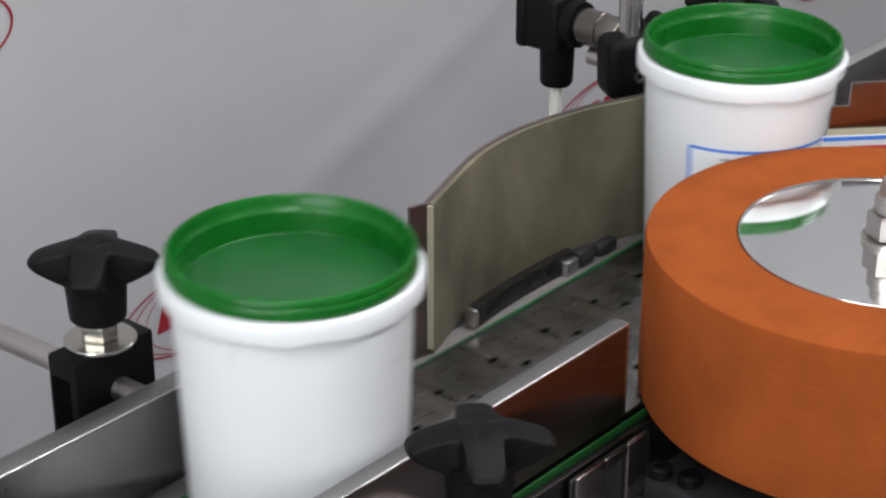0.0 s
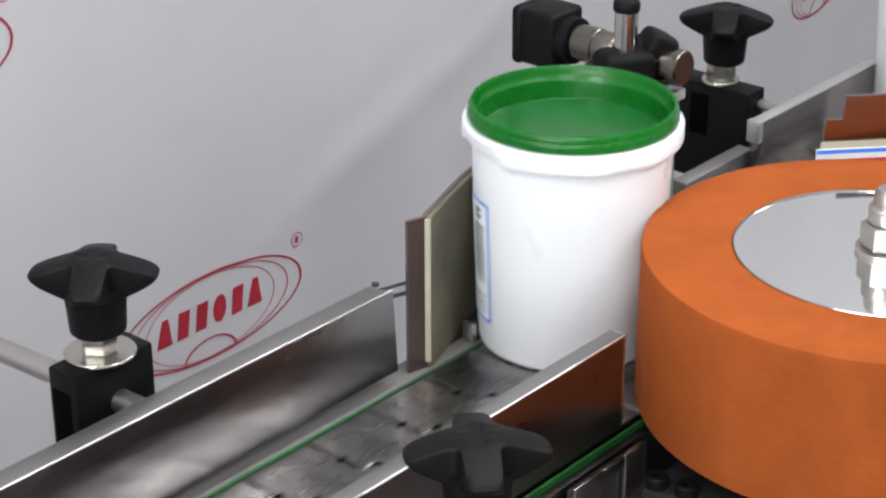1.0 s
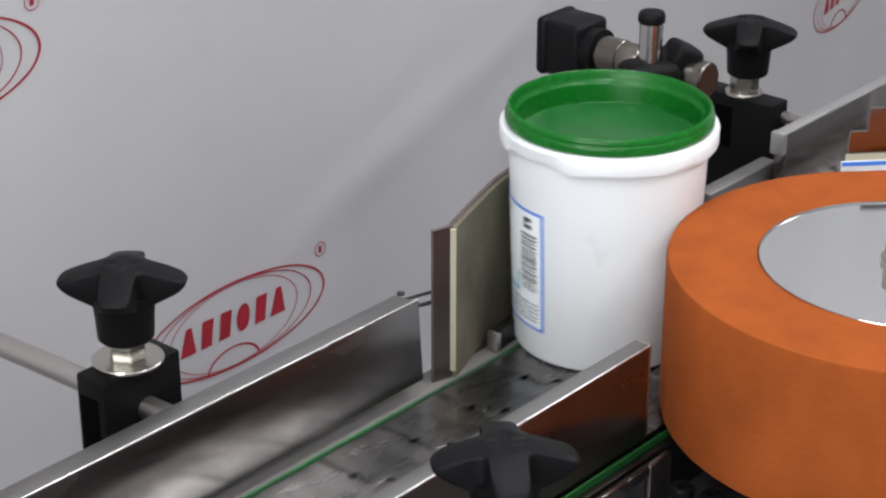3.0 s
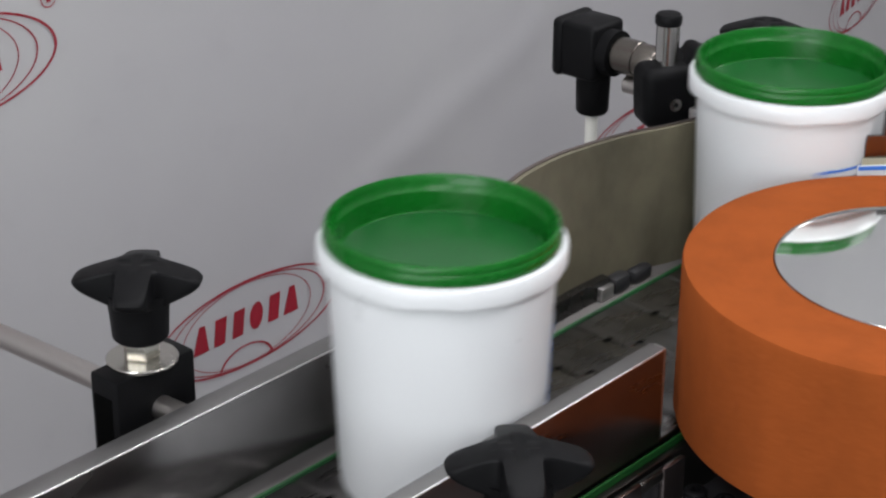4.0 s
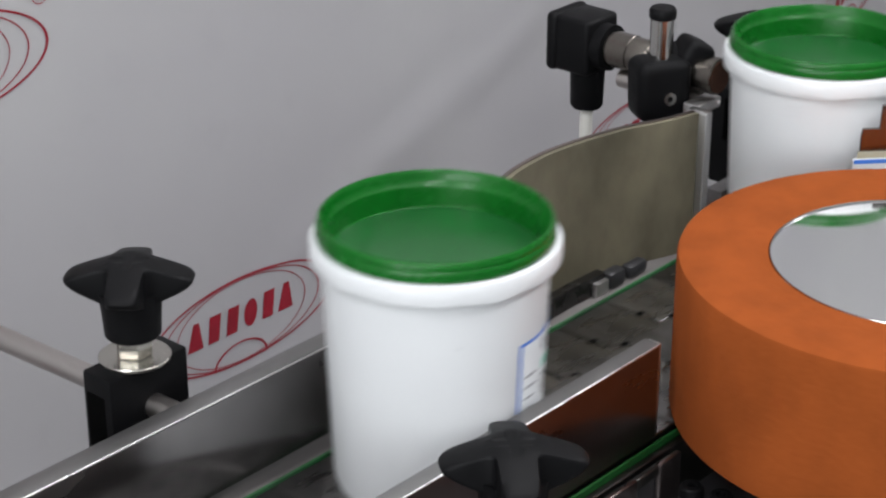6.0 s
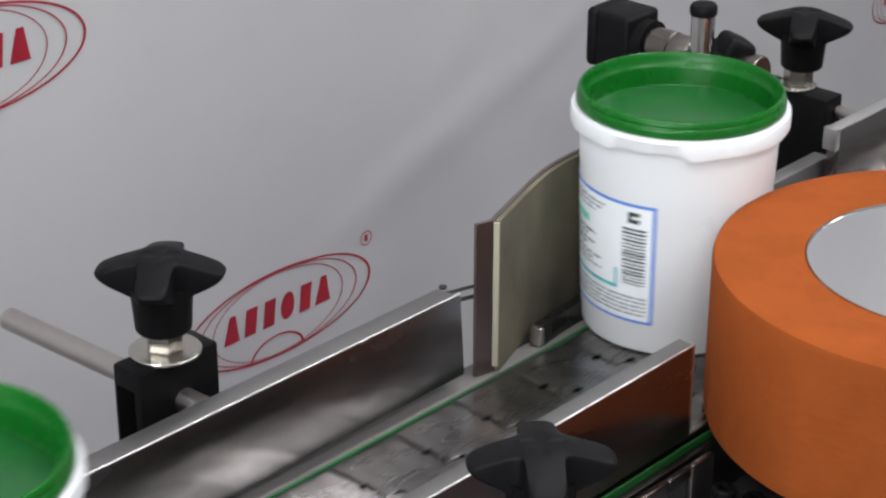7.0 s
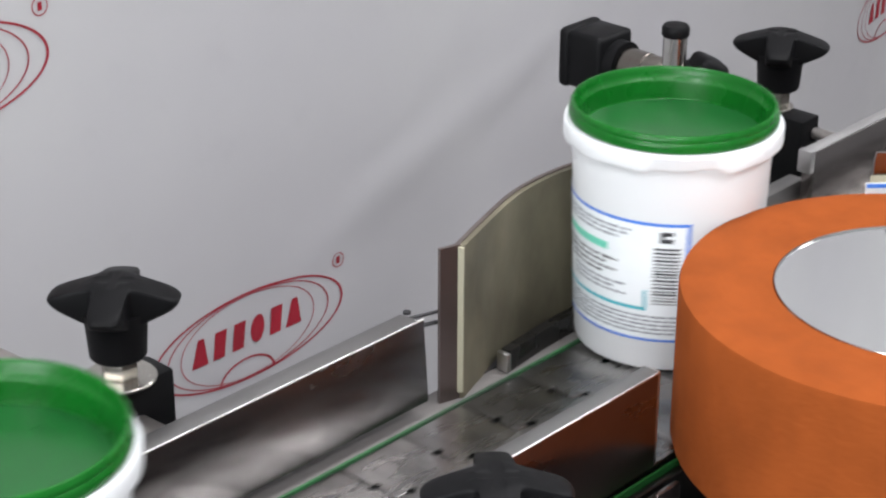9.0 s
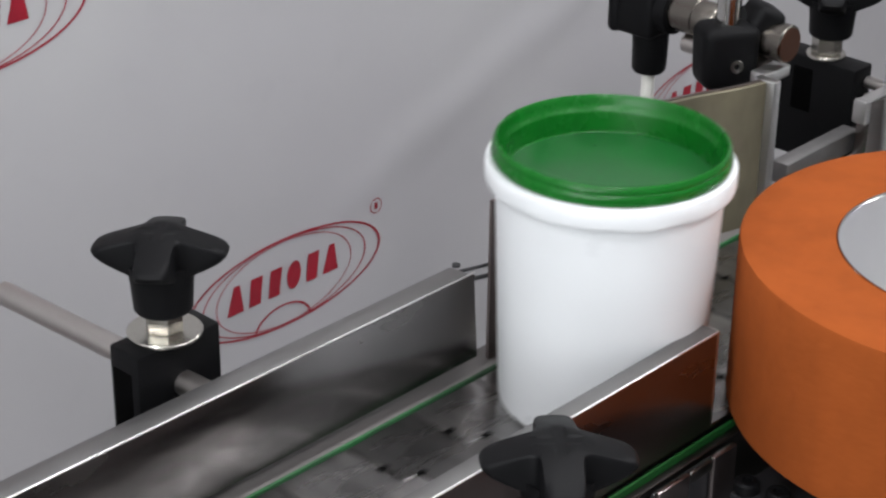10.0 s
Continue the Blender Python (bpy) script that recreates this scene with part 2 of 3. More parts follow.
def sheet_along(path, z0, z1, t, bm=None):
    """A standing sheet, t thick (to the left of the way), along points in plan."""
    own = bmesh.new()
    n = len(path)
    rows = []
    for i in range(n):
        a, b = Vector(path[max(0, i - 1)]), Vector(path[min(n - 1, i + 1)])
        d = (b - a).normalized()
        nrm = Vector((-d.y, d.x))
        p = Vector(path[i])
        q = p + nrm * t
        rows.append([own.verts.new((p.x, p.y, z0)), own.verts.new((p.x, p.y, z1)), own.verts.new((q.x, q.y, z1)), own.verts.new((q.x, q.y, z0))])
    for a, b in zip(rows, rows[1:]):
        for k in range(4):
            own.faces.new([a[k], a[(k + 1) % 4], b[(k + 1) % 4], b[k]])
    own.faces.new(rows[0])
    own.faces.new(rows[-1][::-1])
    return merge(bm, own)


def spline(pts, n=8):
    """A smooth way through points in plan."""
    out = []
    for i in range(len(pts) - 1):
        p = [Vector(pts[max(0, min(len(pts) - 1, i + k))]) for k in (-1, 0, 1, 2)]
        for s in range(n):
            u = s / n
            out.append(0.5 * (2 * p[1] + (p[2] - p[0]) * u + (2 * p[0] - 5 * p[1] + 4 * p[2] - p[3]) * u * u + (3 * p[1] - p[0] - 3 * p[2] + p[3]) * u ** 3))
    out.append(Vector(pts[-1]))
    return out


# ---------- the room ----------
def room():
    def slab(name, dims, mat, label, cat):
        ob = part(name, box(*dims), mat, smooth=0)
        return tagged(ob, label, cat, kind="structure")

    slab("floor", (-4.2, 4.2, -3.2, 1.4, -0.1, 0), M_floor, "grey concrete workshop floor with faint stains", "floor")
    slab("ceiling", (-4.2, 4.2, -3.2, 1.4, 2.8, 2.9), M_ceil, "plain white workshop ceiling with lamps", "ceiling")
    slab("wall_north", (-4.2, 4.2, 1.3, 1.4, 0, 2.8), M_wall, "plain pale painted workshop wall", "wall")
    slab("wall_south", (-4.2, 4.2, -3.2, -3.1, 0, 2.8), M_wall, "plain pale painted workshop wall", "wall")
    bm = bmesh.new()
    for y0, y1, z0, z1 in ((-3.1, WIN_Y0, 0, 2.8), (WIN_Y1, 1.3, 0, 2.8), (WIN_Y0, WIN_Y1, 0, WIN_Z0), (WIN_Y0, WIN_Y1, WIN_Z1, 2.8)):
        box(-4.2, -4.1, y0, y1, z0, z1, bm=bm)
    tagged(part("wall_west", bm, M_wall, smooth=0), "plain pale painted workshop wall with a wide window", "wall", kind="structure")
    w = thing("window_1", pose(-4.15, 0, 0), "wide workshop window with white frame", "window", kind="structure")
    mid = WIN_YC
    for y0, y1, z0, z1 in ((WIN_Y0, WIN_Y0 + 0.06, WIN_Z0, WIN_Z1), (WIN_Y1 - 0.06, WIN_Y1, WIN_Z0, WIN_Z1), (mid - 0.03, mid + 0.03, WIN_Z0 + 0.06, WIN_Z1 - 0.06),
                           (WIN_Y0 + 0.06, WIN_Y1 - 0.06, WIN_Z0, WIN_Z0 + 0.06), (WIN_Y0 + 0.06, WIN_Y1 - 0.06, WIN_Z1 - 0.06, WIN_Z1)):
        part("window_frame", box(-0.04, 0.0, y0, y1, z0, z1, 0.004), M_ceil, w)
    for y0, y1 in ((WIN_Y0 + 0.06, mid - 0.03), (mid + 0.03, WIN_Y1 - 0.06)):
        p = part("pane", box(-0.024, -0.018, y0, y1, WIN_Z0 + 0.06, WIN_Z1 - 0.06), M_glass, w, "clear glass pane", 0)
        p.visible_shadow = False
    slab("wall_east", (4.1, 4.2, -3.1, 1.3, 0, 2.8), M_wall, "plain pale painted workshop wall", "wall")
    for x, y in LAMP_PLACES:
        e = thing("ceiling_light", pose(x, y, 2.8), "long white fluorescent ceiling light, switched on", "ceiling light", "ceiling lights")
        part("housing", box(-0.62, 0.62, -0.17, 0.17, -0.06, 0, 0.006), M_ceil, e)
        part("diffuser", box(-0.58, 0.58, -0.14, 0.14, -0.075, -0.058, 0.004), M_glow, e, "glowing white diffuser")


# ---------- the banner with its printed emblems ----------
WALL_Y = 0.315


def banner_shift(x, z):
    """How far the hanging sheet bulges at a place."""
    s = 0.0018 * math.sin(3.1 * x + 2.3 * z + 0.6) + 0.0003 * math.sin(9.0 * x - 5.0 * z)
    d = (z - 0.885) - 0.36 * (x - 0.20)
    s += 0.0026 * math.exp(-(d / 0.010) ** 2) * math.exp(-((x - 0.24) / 0.16) ** 2)
    d2 = (z - 1.0) + 1.4 * (x - 0.05)
    s += 0.0005 * math.exp(-(d2 / 0.09) ** 2)
    for cx, cz, sl, w, h in ((0.26, 0.985, 0.55, 0.05, 0.0006), (0.30, 1.02, 0.80, 0.04, 0.0005), (0.20, 0.935, 0.42, 0.05, 0.0007), (0.16, 1.00, 1.3, 0.04, 0.0003), (0.10, 1.02, 2.2, 0.03, 0.0003), (0.33, 0.97, 0.35, 0.05, 0.0013)):
        s += h * math.exp(-(((z - cz) - sl * (x - cx)) / 0.011) ** 2) * math.exp(-((x - cx) / w) ** 2)
    d3 = (z - 0.93) - 0.75 * (x - 0.33)
    s += 0.0010 * math.exp(-(d3 / 0.009) ** 2) * math.exp(-((x - 0.36) / 0.08) ** 2)
    if x > 0.55:
        s -= 0.12 * (1 - math.exp(-((x - 0.55) / 0.45) ** 2))
    return -s


def band(outer, inner, bm=None):
    """A flat ring between two outlines of (x, z) points."""
    own = bm or bmesh.new()
    a = [own.verts.new((x, 0, z)) for x, z in outer]
    b = [own.verts.new((x, 0, z)) for x, z in inner]
    n = len(a)
    for i in range(n):
        own.faces.new([a[i], a[(i + 1) % n], b[(i + 1) % n], b[i]])
    return own


def oval(cx, cz, rx, rz, lean=0.0, n=72):
    out = []
    for i in range(n):
        t = 2 * math.pi * i / n
        x, z = rx * math.cos(t), rz * math.sin(t)
        out.append((cx + x + lean * z, cz + z))
    return out


def drape(bm, ox, oz, lift):
    for v in bm.verts:
        x, z = ox + v.co.x, oz + v.co.z
        v.co = (x, WALL_Y - lift + banner_shift(x, z), z)
    return bm


def banner():
    e = thing("banner", pose(0, 0, 0), "white vinyl banner with crimson oval emblems, hung behind the conveyor", "banner")
    bm = bmesh.new()
    x0, x1, z0, z1 = -2.6, 3.6, 0.02, 2.3
    nx, nz = 420, 150
    grid = []
    for i in range(nx + 1):
        x = x0 + (x1 - x0) * i / nx
        grid.append([bm.verts.new((x, WALL_Y + banner_shift(x, z0 + (z1 - z0) * k / nz), z0 + (z1 - z0) * k / nz)) for k in range(nz + 1)])
    for i in range(nx):
        for k in range(nz):
            bm.faces.new([grid[i][k], grid[i + 1][k], grid[i + 1][k + 1], grid[i][k + 1]])
    g = bmesh.ops.extrude_face_region(bm, geom=bm.faces[:])
    for v in g["geom"]:
        if isinstance(v, bmesh.types.BMVert):
            v.co.y += 0.002
    part("sheet", bm, M_banner, e, smooth=60)
    part("top_pole", rod((x0, WALL_Y + 0.02, z1), (x1, WALL_Y + 0.02, z1), 0.018), M_rod, e)
    for px in (x0 + 0.05, x1 - 0.05):
        part("stand_pole", rod((px, WALL_Y + 0.03, 0.0), (px, WALL_Y + 0.03, z1), 0.014), M_rod, e)
    # emblems in staggered rows
    places = [(0.0596 + 0.4597 * i, 0.8103) for i in range(-2, 5)]
    places += [(0.0596 - 0.2285 + 0.4597 * i, 1.0456) for i in range(-2, 5)]
    places += [(0.0596 + 0.4597 * i, 1.2777) for i in range(-2, 5)]
    places += [(0.0596 - 0.2265 + 0.4597 * i, 0.5766) for i in range(-2, 5)]
    for ox, oz in places:
        for k, (cx, rx, rz, w) in enumerate(((-0.0076, 0.0853, 0.0321, 0.0014), (-0.0086, 0.0725, 0.0313, 0.0008), (-0.0099, 0.0601, 0.0303, 0.0006))):
            emblem = band(oval(cx, 0.0011, rx, rz), oval(cx, 0.0011, rx - w * 1.3, rz - w))
            part("oval_line", drape(emblem, ox, oz, 0.0006 + 0.0001 * k), M_print, e, "thin crimson oval line", 0)
        emblem = bmesh.new()
        arc = [(0.0250 * math.cos(a), -0.0295 + 0.0152 * math.sin(a)) for a in [math.pi * (0.02 + 0.96 * i / 24) for i in range(25)]]
        inner = [(x * 0.95, z - 0.0013) for x, z in arc]
        a = [emblem.verts.new((x - 0.0127, 0, z)) for x, z in arc]
        b = [emblem.verts.new((x - 0.0127, 0, z)) for x, z in inner]
        for i in range(24):
            emblem.faces.new([a[i], a[i + 1], b[i + 1], b[i]])
        part("arc_line", drape(emblem, ox, oz, 0.0006), M_print, e, "short crimson arc", 0)
        # the word is shown by plain upright bars
        for i in range(6):
            bm = bmesh.new()
            cx = -0.0530 + 0.0168 * i
            w = 0.0062
            if i in (0, 5):
                shape = [(-w - 0.0012, -0.0060), (w + 0.0006, -0.0060), (w * 0.45 + 0.001, 0.0137), (-w * 0.2, 0.0137)]
            elif i == 3:
                shape = oval(0.0005, 0.0038, w, 0.0100, 0.08, 20)
            else:
                shape = [(-w * 0.9, -0.0060), (w * 0.7, -0.0060), (w * 0.9 + 0.0012, 0.0137), (-w * 0.75 + 0.0012, 0.0137)]
            bm.faces.new([bm.verts.new((cx + dx, 0, dz)) for dx, dz in shape])
            part("word_bar", drape(bm, ox, oz, 0.0006), M_print, e, smooth=0)
        bm = band(oval(0.0739, 0.0279, 0.0056, 0.0056, n=24), oval(0.0739, 0.0279, 0.0049, 0.0049, n=24))
        vs = [bm.verts.new((0.0739 + dx, 0, 0.0279 + dz)) for dx, dz in ((-0.0015, -0.0025), (0.0015, -0.0025), (0.0015, 0.0025), (-0.0015, 0.0025))]
        bm.faces.new(vs)
        part("small_ring", drape(bm, ox, oz, 0.0006), M_print, e, smooth=0)


# ---------- conveyor ----------
CH_Y0, CH_Y1, CH_Z = -0.0723, 0.0420, 0.900
BELT_SPEED = 0.3007
PITCH = 0.0455
FAR = 3.3


def conveyor():
    e = thing("conveyor", pose(0, 0, 0), "stainless slat conveyor frame with green wear strips", "conveyor")
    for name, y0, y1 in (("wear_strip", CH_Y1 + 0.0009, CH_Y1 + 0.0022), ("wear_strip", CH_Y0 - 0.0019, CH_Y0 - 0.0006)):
        part(name, box(-FAR, FAR, y0, y1, CH_Z - 0.02, CH_Z + (0.0006 if y0 > 0 else -0.0020), 0.0008, 1), M_strip if y0 > 0 else M_strip_shaded, e, "green plastic wear strip")
    part("side_channel", box(-FAR, FAR, CH_Y1 + 0.0024, CH_Y1 + 0.0215, CH_Z - 0.13, CH_Z - 0.001, 0.0015), M_bed, e)
    part("side_channel", box(-FAR, FAR, CH_Y0 - 0.0070, CH_Y0 - 0.0022, CH_Z - 0.13, CH_Z - 0.0060, 0.0008), M_side, e)
    part("bed", box(-FAR, FAR, CH_Y0 - 0.0036, CH_Y1 + 0.0045, CH_Z - 0.06, CH_Z - 0.022), M_dark, e)
    for x in (-3.0, -1.2, 1.2, 3.0):
        for y in (CH_Y0 - 0.03, CH_Y1 + 0.02):
            part("leg", box(x - 0.025, x + 0.025, y - 0.02, y + 0.02, 0.0, CH_Z - 0.131, 0.003), M_steel, e)


def chain():
    """One long run of plates that slides towards the outlet."""
    e = thing("slat_chain", pose(0, 0, 0), "worn stainless steel flat-top conveyor chain, running", "conveyor chain")
    g = 0.0009
    yc = (CH_Y0 + CH_Y1) / 2
    p = PITCH
    w = (CH_Y1 - CH_Y0) / 2 - 0.0012
    h, k = 0.0175, 0.0095   # half width of the middle hinge, and how far it steps
    left = [(-w, 0), (-0.0330, 0), (-0.0318, 0.0014), (-0.0300, 0.0), (-h, 0), (-h + 0.0012, k), (h - 0.0012, k), (h, 0), (0.0300, 0), (0.0318, 0.0014), (0.0330, 0), (w, 0)]
    outline = [(-p / 2 + g + x, y) for y, x in left] + [(p / 2 - g + x, y) for y, x in left[::-1]]
    me = mesh_of("chain_plate", extrude_outline([(x, y + yc) for x, y in outline], CH_Z - 0.0030, CH_Z, 0.0005, 1), 30)
    me.materials.append(M_chain.m)
    # pin slots where the hinge knuckles meet
    slots = []
    for x, y in ((0, 0.0316), (0, -0.0316), (k, 0.0160), (k, -0.0160)):
        sm = mesh_of("pin_slot", box(p / 2 + x - 0.0030, p / 2 + x + 0.0030, yc + y - 0.0015, yc + y + 0.0015, CH_Z - 0.002, CH_Z + 0.00025), 0)
        sm.materials.append(M_hole.m)
        slots.append(("pin_slot", sm))
    under = mesh_of("hinge_underside", box(-p / 2, p / 2, yc - w - 0.001, yc + w + 0.001, CH_Z - 0.010, CH_Z - 0.0036), 0)
    under.materials.append(M_hole.m)
    n0, n1 = -14, 74
    tilt = random.Random(3)
    for i in range(n0, n1):
        s = part("chain_plate", me, M_chain, e)
        s.location = (i * p + 0.00445, 0, 0)
        tip = tilt.uniform(-0.014, 0.014)
        s.rotation_euler = (0, tip, 0)
        s.location.x -= CH_Z * math.sin(tip)
        s.location.z = CH_Z * (1 - math.cos(tip))
        for name, m2 in slots + [("hinge", under)]:
            o = part(name, m2, M_hole, s)
    return e


# ---------- guide rails ----------
RAIL_Z0, RAIL_Z1 = 0.9125, 0.9555


def rails():
    lean = pose(0, 0.0505, RAIL_Z1, -4) @ pose(0, -0.0505, -RAIL_Z1)   # the face leans back a little
    e = thing("guide_rail", lean, "straight stainless guide rail along the conveyor, polished inner face", "guide rail", "guide rails")
    part("face_plate", box(-1.2, -0.0600, 0.0500, 0.0507, 0.9080, RAIL_Z1 - 0.0012, 0.0003), M_rail, e, "polished wear face of the rail")
    # thin rod added along the edge to carry its lamp highlight
    part("top_edge", rod((-1.2, 0.0503, RAIL_Z1 - 0.0005), (-0.0600, 0.0503, RAIL_Z1 - 0.0005), 0.0005, 12, 0.0002), M_bright, e, "thin bright rod added as the edge's highlight")
    part("back_channel", box(-1.2, -0.0620, 0.0509, 0.0650, 0.9090, RAIL_Z1 - 0.0004, 0.0012), M_dull_top, e)
    e = thing("guide_rail", pose(0, 0, 0), "straight stainless guide rail on the operator side, ending beside the roller", "guide rail", "guide rails")
    part("bar", box(-1.2, -0.0230, -0.0735, -0.0645, 0.9012, RAIL_Z1 - 0.0012, 0.0005), M_steel_dull, e)
    part("top_edge", box(-1.2, -0.0230, -0.0736, -0.0645, RAIL_Z1 - 0.0011, RAIL_Z1, 0.0005), M_dull_top, e, "pale ground top edge")
    # rod added on the outer corner, bright so that it reads as a highlight
    part("edge_line", rod((-1.2, -0.0738, RAIL_Z1 - 0.0006), (-0.0230, -0.0738, RAIL_Z1 - 0.0006), 0.0006, 12, 0.0002), M_bright, e, "thin bright rod added as the corner's highlight")
    part("end_cap", box(-0.0230, -0.0200, -0.0730, -0.0650, 0.9015, RAIL_Z1 - 0.001, 0.0010), M_edge, e)
    e = thing("guide_rail", pose(0, 0, 0), "stainless infeed guide rail with a pale ground top edge", "guide rail", "guide rails")
    part("bar", box(0.2755, 2.6, 0.0305, 0.0395, 0.905, RAIL_Z1 - 0.0014, 0.0006), M_steel, e)
    part("top_edge", box(0.2760, 2.6, 0.0306, 0.0394, RAIL_Z1 - 0.0013, RAIL_Z1, 0.0004), M_edge, e, "pale ground top edge")
    part("end_block", box(0.2700, 0.2754, 0.0300, 0.0400, 0.941, RAIL_Z1 + 0.0008, 0.0012), M_edge, e)
    part("angled_lip", box(0.2080, 0.2850, 0.0425, 0.0540, 0.9170, 0.9310, 0.0012), M_dull_top, e, "angled steel lip that leads to the curved plate")


# ---------- cross knob clamps ----------
def knob_mesh():
    """A cross of four blunt arms with upright sides, falling away from a flat middle."""
    bm = bmesh.new()
    big, small, half, flat = 0.0322, 0.0136, 0.0086, 0.0095
    top = lambda r: 0.0212 - (0.0 if r < flat else 0.0078 * ((r - flat) / (big - flat)))
    low = lambda r: -0.0010 + 0.0108 * max(0.0, (r - 0.012) / (big - 0.012))
    # outline: radius against angle from the arm, denser towards the tips
    outline = []
    for arm in range(4):
        for i in range(28):
            f = -math.pi / 4 * (1 - 2 * i / 28)
            f = math.copysign(abs(f / (math.pi / 4)) ** 1.3 * math.pi / 4, f)
            side = half / max(1e-4, abs(math.sin(f)))
            r = (side ** -7 + big ** -7) ** (-1 / 7)
            r = (r ** 9 + small ** 9) ** (1 / 9)
            outline.append((arm * math.pi / 2 + f, min(r, big)))
    n = len(outline)
    rings = []
    for s, kind in ((0.50, "low"), (0.80, "low"), (0.93, "low"), (0.985, "low+"), (1.0, "side"), (0.995, "side+"), (0.975, "top-"), (0.94, "top"), (0.78, "top"), (0.60, "top"), (0.46, "top"), (0.36, "top"), (0.28, "dip"), (0.12, "dip")):
        ring = []
        for a, r0 in outline:
            r = r0 * s
            t, l = top(r), low(r)
            z = {"low": l, "low+": l + 0.0010, "side": l + 0.0022, "side+": t - 0.0014, "top-": t - 0.0006, "top": t, "dip": t - 0.0006}[kind]
            ring.append(bm.verts.new((r * math.cos(a), r * math.sin(a), z)))
        rings.append(ring)
    for p, q in zip(rings, rings[1:]):
        for i in range(n):
            bm.faces.new([p[i], p[(i + 1) % n], q[(i + 1) % n], q[i]])
    bm.faces.new(rings[0][::-1])
    bm.faces.new(rings[-1])
    return mesh_of("knob_star", bm, 42)


KNOB = None


def knob(parent, x, y, z, turn, stem=0.026, size=1.0):
    """A four-armed knob; z is the underside of its star."""
    global KNOB
    KNOB = KNOB or knob_mesh()
    k = part("knob", KNOB, M_black, parent, "black four-armed plastic cross knob")
    k.matrix_basis = pose(x, y, z, 0, 0, turn) @ Matrix.Scale(size, 4)
    part("hub", lathe([(0, -stem), (0.0132, -stem), (0.0142, -stem + 0.0012), (0.0150, -0.006), (0.0155, -0.001), (0.0165, 0.006), (0, 0.006)], 32), M_black, k)
    return k


def clamps():
    # beside the outfeed rail
    e = thing("rail_clamp", pose(-0.2265, 0.0890, 0), "black plastic rail clamp with cross knob and steel rod", "clamp", "rail clamps")
    part("block", box(-0.0245, 0.0245, -0.0100, 0.0100, 0.905, 0.9715, 0.0016), M_black, e)
    part("recess", box(-0.0250, -0.0242, -0.0055, 0.0070, 0.915, 0.9610, 0.0003), M_hole, e, "dark recess in the block")
    part("washer", lathe([(0.006, 0.9717), (0.0170, 0.9717), (0.0175, 0.9722), (0.0175, 0.9732), (0.0170, 0.9737), (0.006, 0.9737)], 48), M_zinc, e, "wide zinc-plated washer")
    part("nut", hexnut(0.0090, 0.9738, 0.9845), M_zinc, e, "zinc-plated hexagon nut")
    part("rod", rod((-0.0085, 0.1160, 0.9520), (0.0035, -0.0300, 0.9480), 0.0060), M_rod, e, "matt steel cross rod")
    knob(e, 0.0, 0.0, 1.0030, 41, 0.0196, 0.955)
    # beside the infeed rail
    e = thing("rail_clamp", pose(0.3520, 0.1125, 0), "black plastic clamp with cross knob beside the infeed rail", "clamp", "rail clamps")
    part("block", box(-0.0105, 0.0105, -0.0300, 0.0300, 0.870, 0.9420, 0.0018), M_black, e)
    part("slot", box(-0.0112, -0.0102, 0.0020, 0.0165, 0.904, 0.9340, 0.0003), M_hole, e, "open slot in the block")
    part("washer", lathe([(0.006, 0.9422), (0.0128, 0.9422), (0.0132, 0.9427), (0.0132, 0.9438), (0.0128, 0.9444), (0.006, 0.9446)], 40), M_zinc, e)
    part("nut", hexnut(0.0100, 0.9447, 0.9560), M_zinc, e)
    part("rod", rod((0.004, -0.0302, 0.9310), (0.004, -0.0729, 0.9310), 0.0040), M_rod, e, "matt steel cross rod")
    part("rod", rod((0.004, -0.0302, 0.9200), (0.004, -0.0729, 0.9200), 0.0032), M_rod, e, "thin steel cross rod")
    knob(e, 0.0030, 0.0, 0.9744, 29, 0.0184)
    # in front of the operator-side rail
    e = thing("rail_clamp", pose(-0.1930, -0.1170, 0), "black cross knob clamp on the operator side of the conveyor", "clamp", "rail clamps")
    part("block", box(-0.0245, 0.0245, -0.0100, 0.0100, 0.868, 0.9380, 0.0016), M_black, e)
    part("washer", lathe([(0.006, 0.9382), (0.0170, 0.9382), (0.0175, 0.9387), (0.0175, 0.9397), (0.006, 0.9402)], 48), M_zinc, e)
    part("nut", hexnut(0.0105, 0.9403, 0.9462), M_zinc, e)
    part("rod", rod((0.006, -0.0300, 0.9260), (0.006, 0.0434, 0.9260), 0.0058), M_rod, e)
    knob(e, 0.0, 0.0, 0.9692, 46, 0.0230)


# ---------- curved pressure plate ----------
PLATE = [(-0.0334, 0.0462), (-0.0016, 0.0575), (0.0297, 0.0678), (0.0533, 0.0722), (0.0841, 0.0727), (0.1276, 0.0650), (0.1620, 0.0525), (0.1840, 0.0468)]


